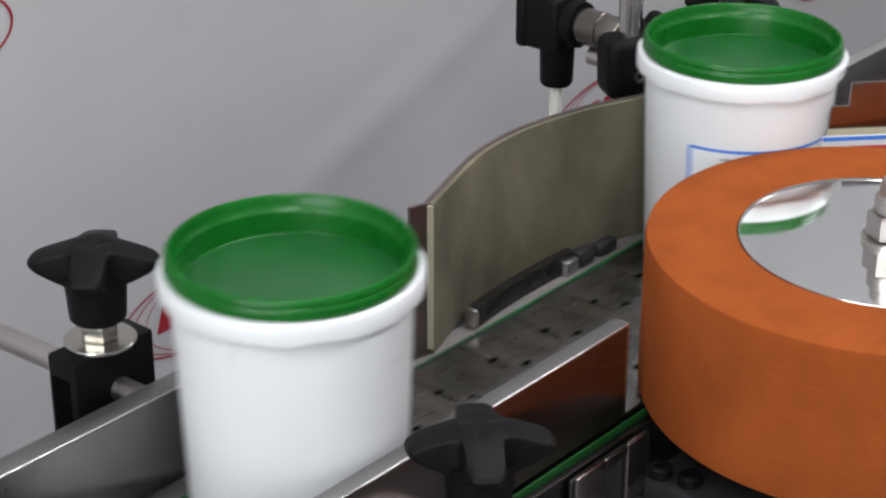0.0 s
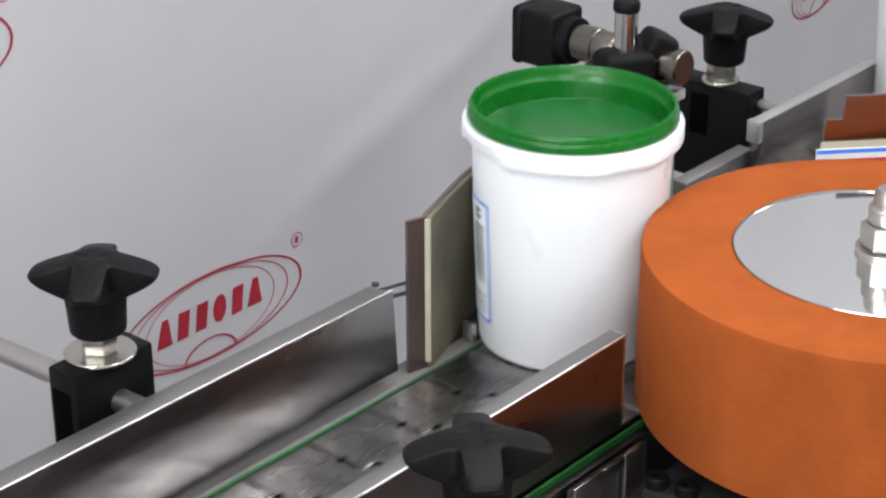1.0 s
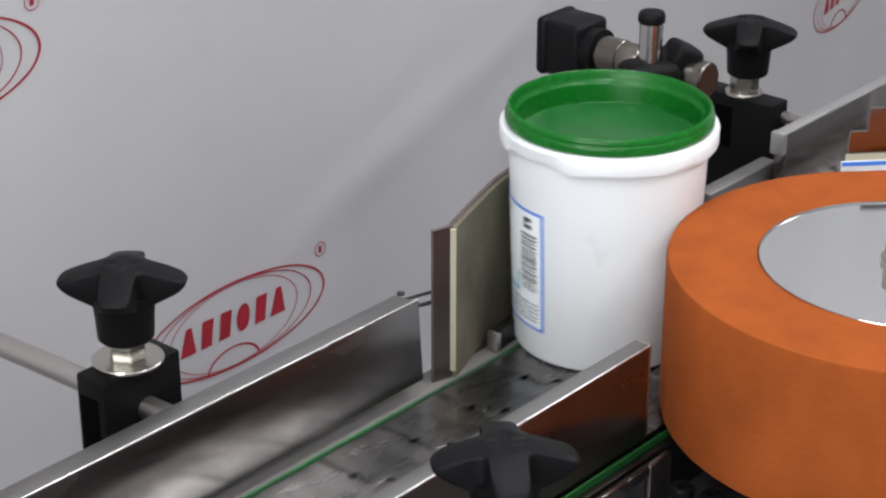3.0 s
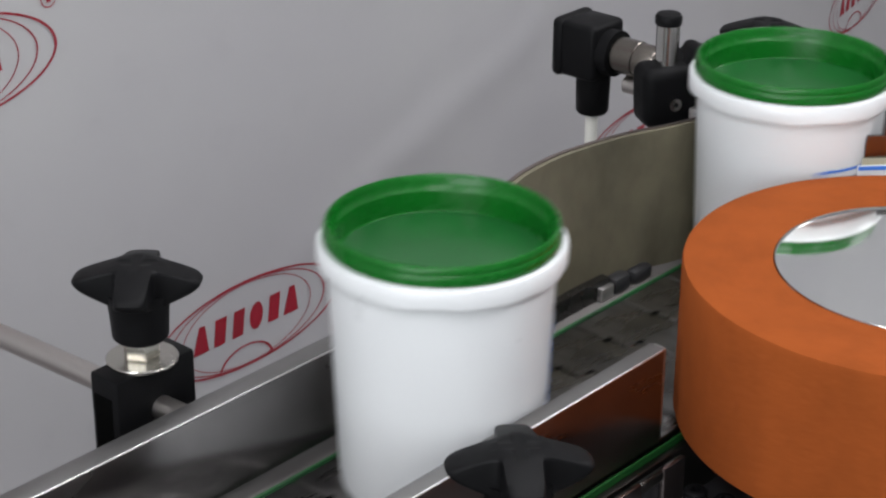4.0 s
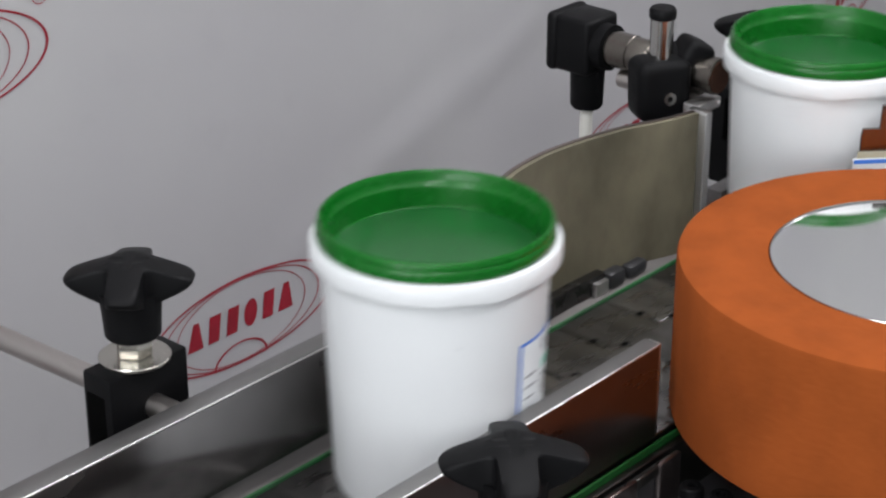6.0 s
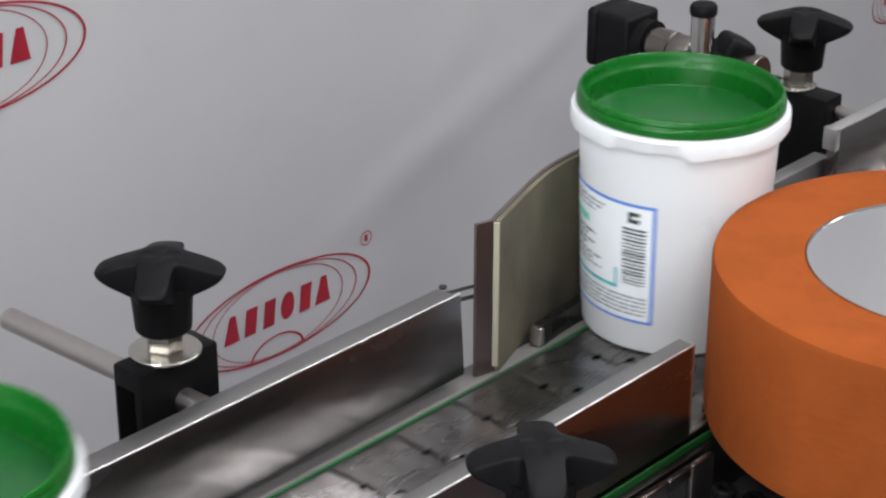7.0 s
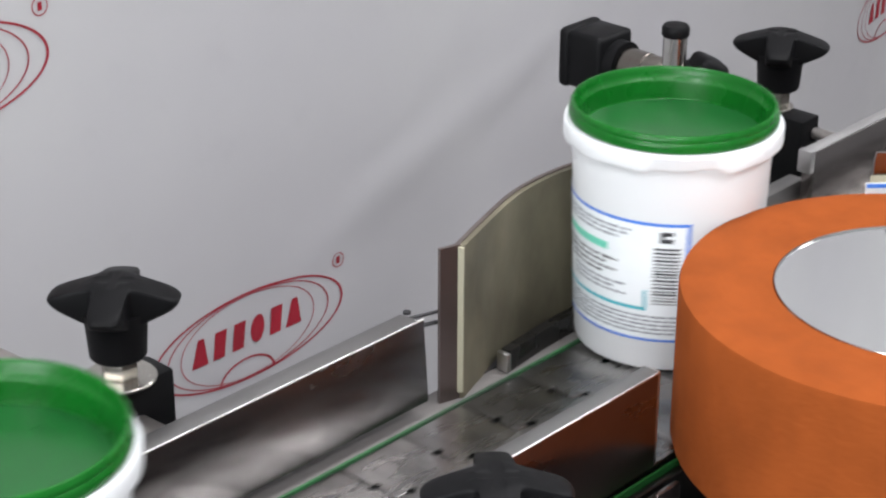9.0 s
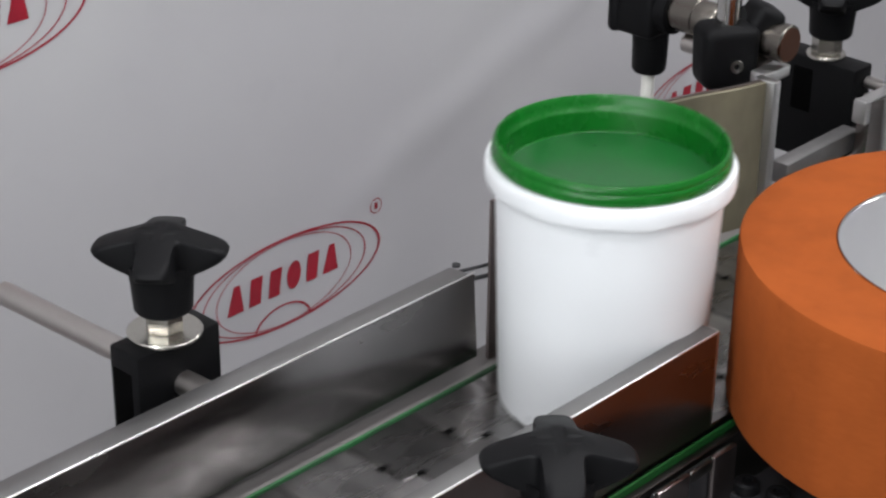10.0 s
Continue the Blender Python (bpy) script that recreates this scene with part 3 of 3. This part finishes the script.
def pressure_plate():
    e = thing("pressure_plate", pose(0, 0, 0), "curved steel pressure plate lined with beige rubber", "pressure plate")
    way = spline(PLATE, 8)
    part("rubber_lining", sheet_along(way, 0.8950, 0.9890, 0.003), M_pad, e, "worn beige rubber lining")
    back = [p + Vector((0, 0.0032)) for p in way]
    part("backing_sheet", sheet_along([Vector((-0.0465, 0.0512)), Vector((-0.0345, 0.0480))] + back, 0.8945, 0.9897, 0.0022), M_flange, e, "bent stainless backing sheet")
    part("lining_edge", sheet_along([Vector((-0.0352, 0.0452)), Vector((-0.0336, 0.0460))], 0.9035, 0.9885, 0.003), M_padedge, e, "pale cut edge of the lining")
    part("end_flange", box(0.1842, 0.1910, 0.0415, 0.0560, 0.9030, 0.9900, 0.0008), M_edge, e, "upright steel end flange")
    part("stay_wire", rod((-0.060, 0.062, 0.945), (-0.036, 0.054, 0.945), 0.0012, 10), M_dark, e)
    part("stay_wire", rod((-0.062, 0.066, 0.949), (-0.036, 0.058, 0.949), 0.0010, 10), M_dark, e)
    part("bolt", lathe([(0, 0), (0.0022, 0), (0.0022, 0.0012), (0, 0.0016)], 16, m=pose(-0.054, 0.068, 0.950)), M_dark, e)
    # bar under the plate, over the far edge of the chain
    e = thing("support_bar", pose(0, 0, 0), "dark reflective steel bar under the curved plate", "support bar")
    arc = [Vector((p.x, 0.0450 + 0.36 * (p.y - 0.0540))) for p in spline(PLATE, 8) if 0.004 < p.x < 0.100]
    part("bar", sheet_along(arc, 0.8995, 0.9118, 0.0060), M_glossy_dark, e, "dark curved blade")
    # dark sheet added to cover the pale channel top between bar and plate
    part("tray", box(-0.030, 0.150, 0.0562, 0.0640, 0.8988, 0.9000), M_dark, e, "thin dark sheet added behind the bar")
    p0 = arc[0]
    part("end_piece", box(p0.x - 0.0042, p0.x - 0.0002, p0.y - 0.0012, p0.y + 0.0072, 0.8994, 0.9112, 0.0014), M_edge, e, "bright rounded steel end piece")
    part("spacer", box(0.0890, 0.1010, 0.0480, 0.0570, 0.8990, 0.9080, 0.0010), M_edge, e, "bright steel spacer")
    part("bolt_block", box(0.1020, 0.1180, 0.0475, 0.0570, 0.8990, 0.9100, 0.0030), M_dark, e)
    part("bolt_block", box(0.1215, 0.1400, 0.0475, 0.0560, 0.8990, 0.9080, 0.0030), M_dark, e)


# ---------- sensor on its stand ----------
def sensor():
    e = thing("sensor_bracket", pose(0, 0, 0), "black plastic sensor bracket on steel rods", "bracket")
    part("upright_rod", rod((0.193, 0.083, 0.985), (0.193, 0.083, 1.0395), 0.0072), M_chrome, e, "short upright steel rod")
    part("rod_cap", lathe([(0, 0), (0.0078, 0), (0.0084, 0.0010), (0.0084, 0.0050), (0.0072, 0.0068), (0, 0.0072)], 28, m=pose(0.193, 0.083, 1.0392)), M_black2, e, "black rubber end cap")
    swing = pose(0.1925, 0.083, 0.9955, 0, 0, -32)
    bm = box(-0.0180, 0.0180, -0.0130, 0.0130, -0.0200, 0.0190, 0.0068, 4)
    for v in bm.verts:
        v.co.x *= 1.0 - 0.10 * max(0.0, -v.co.z / 0.02)
    ear = box(-0.0105, 0.0105, -0.0110, 0.0120, -0.0120, 0.0150, 0.0055, 4)
    ear.transform(pose(0.0200, 0.002, 0.0130, 0, 28, 0))
    bm = merge(bm, ear)
    bm.transform(swing)
    part("clamp_body", bm, M_black2, e, "rounded black clamp body with a side lobe")
    part("clamp_screw", lathe([(0.0017, 0), (0.0040, 0), (0.0040, 0.0012), (0.0017, 0.0012)], 20, closed=True, m=swing @ pose(0.0020, -0.0130, -0.0040, 90)), M_chrome, e, "ring-shaped steel screw head")
    part("cross_rod", rod((0.2120, 0.1260, 0.9850), (0.2120, 0.0640, 0.9850), 0.0058), M_rod, e, "steel cross rod fixed to the plate")
    part("plate_hook", box(0.1915, 0.2160, 0.0520, 0.0640, 0.9830, 0.9900, 0.0012), M_edge, e, "pale steel lug on the plate end")

    s = thing("sensor", pose(0.213, 0, 1.0030), "cylindrical metal sensor with black angled plug", "sensor")
    prof = [(0, 0), (0.0108, 0), (0.0116, 0.0008), (0.0116, 0.020), (0.0111, 0.0206)]
    for i in range(18):
        z = 0.0210 + i * 0.0016
        prof += [(0.0114, z), (0.0106, z + 0.0008)]
    prof += [(0.0112, 0.0500), (0.0112, 0.0640), (0.0118, 0.0645), (0.0118, 0.0800), (0.0104, 0.0810), (0.0104, 0.0920), (0, 0.0920)]
    m = Matrix.Translation((0, 0.0525, 0)) @ pose(0, 0, 0, -90, 0, 0)
    part("barrel", lathe(prof, 40, m=m), M_barrel, s, "threaded nickel-plated barrel")
    part("sensing_face", lathe([(0, -0.0006), (0.0102, -0.0006), (0.0102, 0.001), (0, 0.001)], 32, m=m), M_copper, s, "dark copper-tinted sensing face")
    part("lock_nut", hexnut(0.0168, 0.0195, 0.0240, m=m), M_chrome, s)
    part("black_nut", lathe([(0.009, 0.0245), (0.0160, 0.0245), (0.0165, 0.0255), (0.0165, 0.0330), (0.0150, 0.0345), (0.009, 0.0345)], 28, m=m), M_black2, s)
    part("plug", box(-0.0165, 0.0165, 0.1415, 0.1690, -0.0180, 0.0190, 0.0035, 3), M_black, s, "square black plug housing")
    part("plug_lid", box(-0.0178, 0.0178, 0.1660, 0.1755, -0.0190, 0.0200, 0.0042, 3), M_black2, s)
    part("collar", lathe([(0.009, 0), (0.0150, 0), (0.0150, 0.008), (0.009, 0.008)], 28, closed=True, m=Matrix.Translation((0, 0.1340, 0)) @ pose(0, 0, 0, -90, 0, 0)), M_black2, s)
    part("gland", lathe([(0, -0.022), (0.0095, -0.022), (0.0108, -0.020), (0.0114, 0.0), (0.0114, 0.006), (0, 0.006)], 24, m=pose(0.004, 0.1560, -0.0240)), M_black2, s, "ribbed black cable gland")
    part("cable", rod((0.004, 0.156, -0.140), (0.004, 0.156, -0.0445), 0.0042), M_cable, s, "white cable")


# ---------- orange roller ----------
ROLL_X, ROLL_Y, ROLL_R, ROLL_R0 = 0.083, -0.1590, 0.1240, 0.0777
ROLL_Z0, ROLL_Z1 = 0.9020, 0.9905


def roller():
    e = thing("foam_roller", pose(ROLL_X, ROLL_Y, 0), "large orange foam wrap roller with polished disc", "roller")
    bm = lathe([(ROLL_R0, ROLL_Z0), (ROLL_R - 0.003, ROLL_Z0), (ROLL_R - 0.0008, ROLL_Z0 + 0.001), (ROLL_R, ROLL_Z0 + 0.004), (ROLL_R, ROLL_Z0 + 0.03), (ROLL_R, ROLL_Z1 - 0.03), (ROLL_R, ROLL_Z1 - 0.003), (ROLL_R - 0.0007, ROLL_Z1 - 0.0008), (ROLL_R - 0.003, ROLL_Z1), (ROLL_R - 0.02, ROLL_Z1), (ROLL_R0, ROLL_Z1)], 160, closed=True)
    part("foam_sleeve", bm, M_foam, e, "orange open-cell foam sleeve")
    part("top_disc", lathe([(0, ROLL_Z1 - 0.006), (ROLL_R0 - 0.0004, ROLL_Z1 - 0.006), (ROLL_R0 - 0.0004, ROLL_Z1 - 0.0012), (ROLL_R0 - 0.0012, ROLL_Z1 - 0.0004), (0, ROLL_Z1 - 0.0004)], 128), M_mirror, e, "mirror-polished top disc")
    part("disc_rim", lathe([(ROLL_R0 - 0.0014, ROLL_Z1 - 0.0004), (ROLL_R0 - 0.0013, ROLL_Z1 + 0.0004), (ROLL_R0 - 0.0008, ROLL_Z1 + 0.0004), (ROLL_R0 - 0.0006, ROLL_Z1 - 0.0004)], 128, closed=True), M_chrome, e, "bright turned rim of the disc")
    part("core", lathe([(0, ROLL_Z0 + 0.002), (ROLL_R0 - 0.001, ROLL_Z0 + 0.002), (ROLL_R0 - 0.001, ROLL_Z1 - 0.0065), (0, ROLL_Z1 - 0.0065)], 64), M_dark, e)
    part("disc_washer", lathe([(0.005, ROLL_Z1 - 0.0004), (0.0150, ROLL_Z1 - 0.0004), (0.0155, ROLL_Z1 + 0.002), (0.005, ROLL_Z1 + 0.0025)], 40), M_rod, e)
    part("disc_nut", hexnut(0.0135, ROLL_Z1 + 0.0025, ROLL_Z1 + 0.0155), M_rod, e, "steel hexagon nut")
    part("shaft_nut", lathe([(0, 0.0155), (0.0095, 0.0155), (0.0105, 0.017), (0.0105, 0.0240), (0.0085, 0.0255), (0.0085, 0.0310), (0.0065, 0.034), (0, 0.0345)], 32, m=pose(0, 0, ROLL_Z1)), M_rod, e, "rounded shaft end")
    return e


def roller_stand():
    e = thing("roller_stand", pose(ROLL_X, ROLL_Y, 0), "dark metal stand under the foam roller", "stand")
    part("bearing_plate", box(-0.118, 0.075, -0.075, 0.064, 0.865, 0.8800, 0.003), M_dark, e)
    part("drive_shaft", rod((0, 0, 0.8800), (0, 0, 0.9035), 0.012), M_chrome, e)
    part("motor_housing", box(-0.06, 0.06, -0.06, 0.05, 0.70, 0.865, 0.006), M_dark, e)
    part("column", box(-0.03, 0.03, -0.04, 0.03, 0.02, 0.70, 0.004), M_dark, e)
    part("foot_plate", box(-0.14, 0.14, -0.14, 0.10, 0.0, 0.02, 0.004), M_dark, e)
    for x, y in ((-0.111, 0.058), (-0.108, 0.042), (-0.085, 0.020), (-0.055, -0.05), (0.0, -0.06)):
        part("screw_head", lathe([(0, 0), (0.0062, 0), (0.0062, 0.005), (0.0052, 0.006), (0.0028, 0.006), (0.0028, 0.003), (0, 0.003)], 20, m=pose(x, y, 0.8800)), M_black, e, "dark socket screw head")
    # steel bracket on the conveyor side, under the rail end
    b = thing("side_bracket", pose(-0.048, -0.0812, 0), "stainless side bracket on the conveyor frame", "bracket")
    part("plate", box(-0.032, 0.032, -0.0028, -0.0006, 0.780, 0.8940, 0.0008), M_dark, b)
    part("flange", box(0.0110, 0.0300, -0.0062, -0.0030, 0.780, 0.8962, 0.0010), M_steel_dull, b, "folded steel flange")
    part("flange", box(-0.0320, -0.0080, -0.0062, -0.0030, 0.780, 0.8962, 0.0010), M_steel_dull, b, "folded steel flange")
    part("top_lip", box(-0.0078, 0.0108, -0.0060, -0.0030, 0.8895, 0.8958, 0.0012), M_side, b)


# ---------- label dispenser ----------
def dispenser():
    e = thing("peel_plate", pose(0.1834, -0.0629, 0, 0, 0, -43), "stepped stainless peel plate that hands over labels", "peel plate")
    pts = [(0.000, 0.0), (0.000, 0.098), (0.0008, 0.103), (0.0105, 0.103), (0.0110, 0.117), (0.20, 0.117), (0.20, 0.0)]
    bm = extrude_outline(pts, 0, 0.002, 0.0004, 1)
    bm.transform(Matrix.Translation((0, 0.001, 0.905)) @ pose(0, 0, 0, 90))
    part("plate", bm, M_steel, e)
    part("post", rod((0.15, 0.012, 0.0), (0.15, 0.012, 0.99), 0.012), M_rod, e)
    part("foot", box(0.09, 0.21, -0.04, 0.07, 0.0, 0.012, 0.003), M_dark, e)
    w = thing("label_web", pose(0.1834, -0.0629, 0, 0, 0, -43), "strip of white printed labels lying on the peel plate", "labels")
    part("backing_paper", box(-0.0015, 0.195, -0.0022, -0.0016, 0.918, 0.9945), M_padedge, w, "cream backing paper")
    part("label_sheet", box(-0.0040, 0.110, -0.0029, -0.0024, 0.9195, 0.9905), M_paper, w)
    part("border_line", box(-0.0036, 0.1095, -0.0031, -0.0030, 0.9875, 0.9900), M_blue, w, "blue border line")
    for i, (a, b, z) in enumerate(((0.012, 0.040, 0.983), (0.045, 0.075, 0.983), (0.010, 0.09, 0.977), (0.010, 0.085, 0.971))):
        part("text_bar", box(a, b, -0.0031, -0.0030, z - 0.0011, z + 0.0011), (M_redink, M_redink, M_grey_ink, M_grey_ink)[i], w)


# ---------- buckets ----------
TUB_H = 0.1395


def body_radius(z):
    return 0.0505 + (0.0545 - 0.0505) * min(1.0, max(0.0, z - 0.004) / 0.106)


def wrap(bm, lift):
    """Bends a flat (angle, height) sheet round the tub."""
    for v in bm.verts:
        a, z = v.co.x, v.co.z
        r = body_radius(z) + lift
        v.co = (r * math.cos(a), r * math.sin(a), z)
    return bm


def patch(a0, a1, z0, z1, lift, bm=None):
    own = bmesh.new()
    n = max(1, int(abs(a1 - a0) / 0.06) + 1)
    c = [[own.verts.new((a0 + (a1 - a0) * i / n, 0, z)) for z in (z0, z1)] for i in range(n + 1)]
    for i in range(n):
        own.faces.new([c[i][0], c[i + 1][0], c[i + 1][1], c[i][1]])
    return merge(bm, wrap(own, lift))


LABEL_ARC = 2.05


def bucket():
    e = thing("bucket", pose(0, 0, CH_Z), "white plastic bucket with green lid and wrapped printed label", "bucket", "buckets on the conveyor")
    out = [(0, 0.0012), (0.043, 0.0012), (0.0450, 0.0), (0.0475, 0.0), (0.0496, 0.0012), (0.0505, 0.004), (0.0545, 0.110), (0.0549, 0.1215), (0.0549, 0.1300), (0.0530, 0.1303), (0.0526, 0.1185), (0.0490, 0.1160), (0, 0.1160)]
    part("body", lathe(out, 96), M_tub, e)
    lid = [(0.0498, 0.1222), (0.0505, 0.1225), (0.0508, 0.1233), (0.0511, 0.1322), (0.0515, 0.1334), (0.0524, 0.1342), (0.0533, 0.1372), (0.0538, 0.1397), (0.0546, 0.1408), (0.0555, 0.1405),
           (0.0562, 0.1394), (0.0565, 0.1382), (0.0564, 0.1370), (0.0570, 0.1362), (0.0573, 0.1350), (0.0573, 0.1324), (0.0569, 0.1315), (0.0540, 0.1314)]
    l = part("lid", lathe(lid, 96), M_lid, e, "green snap-on lid with raised rim")
    part("lid_panel", lathe([(0, 0.1226), (0.020, 0.1225), (0.0480, 0.1222), (0.0498, 0.1222), (0.0498, 0.1212), (0, 0.1212)], 96), M_lid_floor, l, "dull sunken centre of the lid")
    # white collar whose lower edge is notched at the tear tab and a little uneven
    ring_of = [(0.0550, 0.0003), (0.0593, 0.0), (0.0598, 0.0005), (0.0600, 0.0014), (0.0600, None), (0.0594, 0.1307), (0.0565, 0.1313), (0.0550, 0.1311)]
    edge = random.Random(8)
    waves = [(edge.uniform(0.0001, 0.0004), k, edge.uniform(0, 6.28)) for k in (2, 3, 5, 9, 14)]
    rim = bmesh.new()
    rows = []
    n = 144
    for i in range(n):
        a = 2 * math.pi * i / n
        d = (a - LABEL_ARC + 0.10 + math.pi) % (2 * math.pi) - math.pi
        foot = 0.1206 + sum(h * math.sin(k * a + f) for h, k, f in waves)
        notch = 1 / (1 + math.exp((abs(d) - 0.33) / 0.018))
        flap = math.exp(-((abs(d) - 0.42) / 0.07) ** 2)
        foot += 0.0022 * notch - 0.0006 * flap
        rows.append([rim.verts.new(((r - 0.0010 * notch * (h is not None and h < 0.01 and h >= 0) * (r > 0.056)) * math.cos(a), (r - 0.0010 * notch * (h is not None and h < 0.01 and h >= 0) * (r > 0.056)) * math.sin(a), 0.1296 if h is None else (h if h > 0.1 else foot + h))) for r, h in ring_of])
    for i in range(n):
        p, q = rows[i], rows[(i + 1) % n]
        for k in range(len(ring_of) - 1):
            rim.faces.new([p[k], q[k], q[k + 1], p[k + 1]])
    bmesh.ops.recalc_face_normals(rim, faces=rim.faces[:])
    part("collar", rim, M_tub, e, "white collar with a torn notch")
    # printed label, from its leading edge (angle 0) to its trailing edge
    A = LABEL_ARC
    z0, z1 = 0.0190, 0.0905
    lab = part("label", patch(0, A, z0, z1, 0.00035), M_paper, e, "white printed paper label with blue borders")
    lines = bmesh.new()
    for a0, a1, b0, b1 in ((0, A, z1 - 0.0018, z1), (0, A, z0, z0 + 0.0015), (0, 0.035, z0, z1), (A - 0.035, A, z0, z1)):
        patch(a0, a1, b0, b1, 0.00055, lines)
    part("border", lines, M_blue, lab, "blue printed border")
    teal = patch(0.03, A - 0.42, z0 + 0.0185, z0 + 0.0205, 0.00055)
    patch(A - 0.45, A - 0.42, z0 + 0.0185, z0 + 0.031, 0.00055, teal)
    part("rule", teal, M_teal, lab, "teal printed rule")
    part("heading_bar", patch(0.42, 1.18, z0 + 0.0500, z0 + 0.0545, 0.0005), M_mint, lab, "pale green printed heading bar")
    rng = random.Random(5)

    def text_row(z, a0, a1, h, lo, hi, gap, mat):
        row = bmesh.new()
        a = a0
        while a < a1:
            w = rng.uniform(lo, hi)
            patch(a, min(a + w, a1), z0 + z - h, z0 + z + h, 0.0005, row)
            a += w + gap
        part("text_row", row, mat, lab)

    for z, a0, a1 in ((0.0655, 0.36, 1.45), (0.0628, 0.36, 1.40), (0.0600, 0.40, 1.30), (0.0455, 0.42, 1.3), (0.0425, 0.42, 1.15), (0.0392, 0.42, 1.28), (0.0362, 0.46, 1.1), (0.0322, 0.62, 1.4), (0.0294, 0.62, 1.25), (0.0266, 0.62, 1.4)):
        text_row(z, a0, a1, 0.0007, 0.05, 0.16, 0.025, M_ink if 0.035 < z < 0.047 else M_grey_ink)
    for z in (0.0150, 0.0125, 0.0100, 0.0075, 0.0050):
        text_row(z, 0.08, A - 0.08, 0.0006, 0.06, 0.2, 0.02, M_grey_ink)
    for z in (0.052, 0.046, 0.040, 0.034, 0.028):
        part("text_row", patch(0.09, 0.09 + rng.uniform(0.1, 0.2), z0 + z - 0.0006, z0 + z + 0.0006, 0.0005), M_grey_ink, lab)
    z = z0 + 0.0230
    while z < z0 + 0.0575:
        w = rng.choice((0.0006, 0.0009, 0.0013))
        part("code_bar", patch(A - 0.36, A - 0.10, z, z + w, 0.0005), M_ink, lab)
        z += w + rng.choice((0.0007, 0.0011))
    mark = patch(A - 0.30, A - 0.17, z0 + 0.0600, z0 + 0.0625, 0.0005)
    patch(A - 0.30, A - 0.26, z0 + 0.0600, z0 + 0.0660, 0.0005, mark)
    patch(A - 0.30, A - 0.17, z0 + 0.0642, z0 + 0.0665, 0.0005, mark)
    part("mark", mark, M_ink, lab, "small black mark")
    return e


# ---------- how the buckets travel ----------
# when each bucket passes x = 0, how far it goes on turning, its first turn, and where it strays from the common way
TRIPS = [
    (-0.770, 12, 0, [(0.0, 0.0001), (0.5, -0.004)]),
    (1.325, 12, 0, [(0.0, -0.0003), (0.5, -0.0008), (1.0, 0.0037), (1.5, -0.0054), (2.0, 0.0028), (2.5, 0.0011), (2.7, -0.004)]),
    (3.460, 28, -3, [(1.5, -0.0523), (2.0, -0.0208), (2.5, -0.0022), (2.7, -0.0022), (3.8, 0.0013), (4.0, 0.0026), (4.5, -0.0003), (5.0, 0.0036)]),
    (5.470, 61, 0, [(3.8, -0.0288), (4.0, -0.0186), (4.5, 0.0056), (5.0, 0.0092), (5.5, 0.0036), (6.0, -0.0003), (6.2, 0.0023)]),
    (7.640, 28, 0, [(6.0, -0.0288), (6.2, -0.018), (7.3, 0.0036), (7.5, 0.004), (8.0, 0.0024), (8.5, -0.0009), (9.0, 0.0069)]),
    (9.755, 28, 8, [(8.0, -0.0319), (8.5, 0.0014), (9.0, 0.0022), (9.2, 0.0034), (9.5, 0.009), (10.0, -0.0003)]),
    (11.86, 28, 0, []),
]
ROLL_SPEED, X_IN, X_OUT = 0.132, 0.183, -0.030
SIDE = [(-0.40, -0.0060), (-0.30, -0.0050), (-0.16, -0.0085), (-0.09, -0.0110), (-0.03, -0.0137), (0.0, -0.0030), (0.0225, 0.0060), (0.045, 0.0133), (0.071, 0.0182),
        (0.105, 0.0155), (0.134, 0.0100), (0.155, -0.0010), (0.172, -0.0082), (0.30, -0.0100)]


def along(table, x):
    return float(np.interp(x, [p[0] for p in table], [p[1] for p in table]))


def bucket_place(tau, extra):
    """Along the belt and sideways, tau seconds after the bucket passes x = 0, and its turn."""
    t_in, t_out = -X_IN / ROLL_SPEED, -X_OUT / ROLL_SPEED
    if tau < t_in:
        x = X_IN - BELT_SPEED * (tau - t_in)
    elif tau < t_out:
        x = -ROLL_SPEED * tau
    else:
        x = X_OUT - BELT_SPEED * (tau - t_out)
    rolled = max(t_in, min(tau, t_out)) - t_in
    after = min(extra, 210.0 * max(0.0, tau - t_out))
    before = max(0.0, min(0.35, t_in - tau))
    return x, -138.0 * rolled + 480.0 * before - after


def bucket_rows(zero, extra, first_turn, strays):
    rows = []
    for i in range(0, 101):
        t = i * 0.1
        x, turn = bucket_place(t - zero, extra)
        if strays:
            x += along(strays, t)
        rows.append((t, pose(x, along(SIDE, x), CH_Z, 0, 0, turn + START_TURN + first_turn)))
    return rows


# the way to the viewer is at about -138 degrees; the leading edge starts to its left
START_TURN = -138.0 - 31.0


room()
banner()
conveyor()
rails()
clamps()
pressure_plate()
sensor()
the_roller = roller()
roller_stand()
dispenser()
the_chain = chain()
first = bucket()
buckets = [first] + [copy_thing(first, pose(0, 0, CH_Z)) for _ in TRIPS[1:]]


def motions():
    walk(the_chain, [(0.0, pose(0, 0, 0)), (10.0, pose(-BELT_SPEED * 10, 0, 0))])
    rows = []
    for i in range(41):
        t = i * 0.25
        rows.append((t, pose(ROLL_X, ROLL_Y, 0, 0, 0, 120 * t)))
    walk(the_roller, rows)
    for ob, trip in zip(buckets, TRIPS):
        walk(ob, bucket_rows(*trip))


motions()
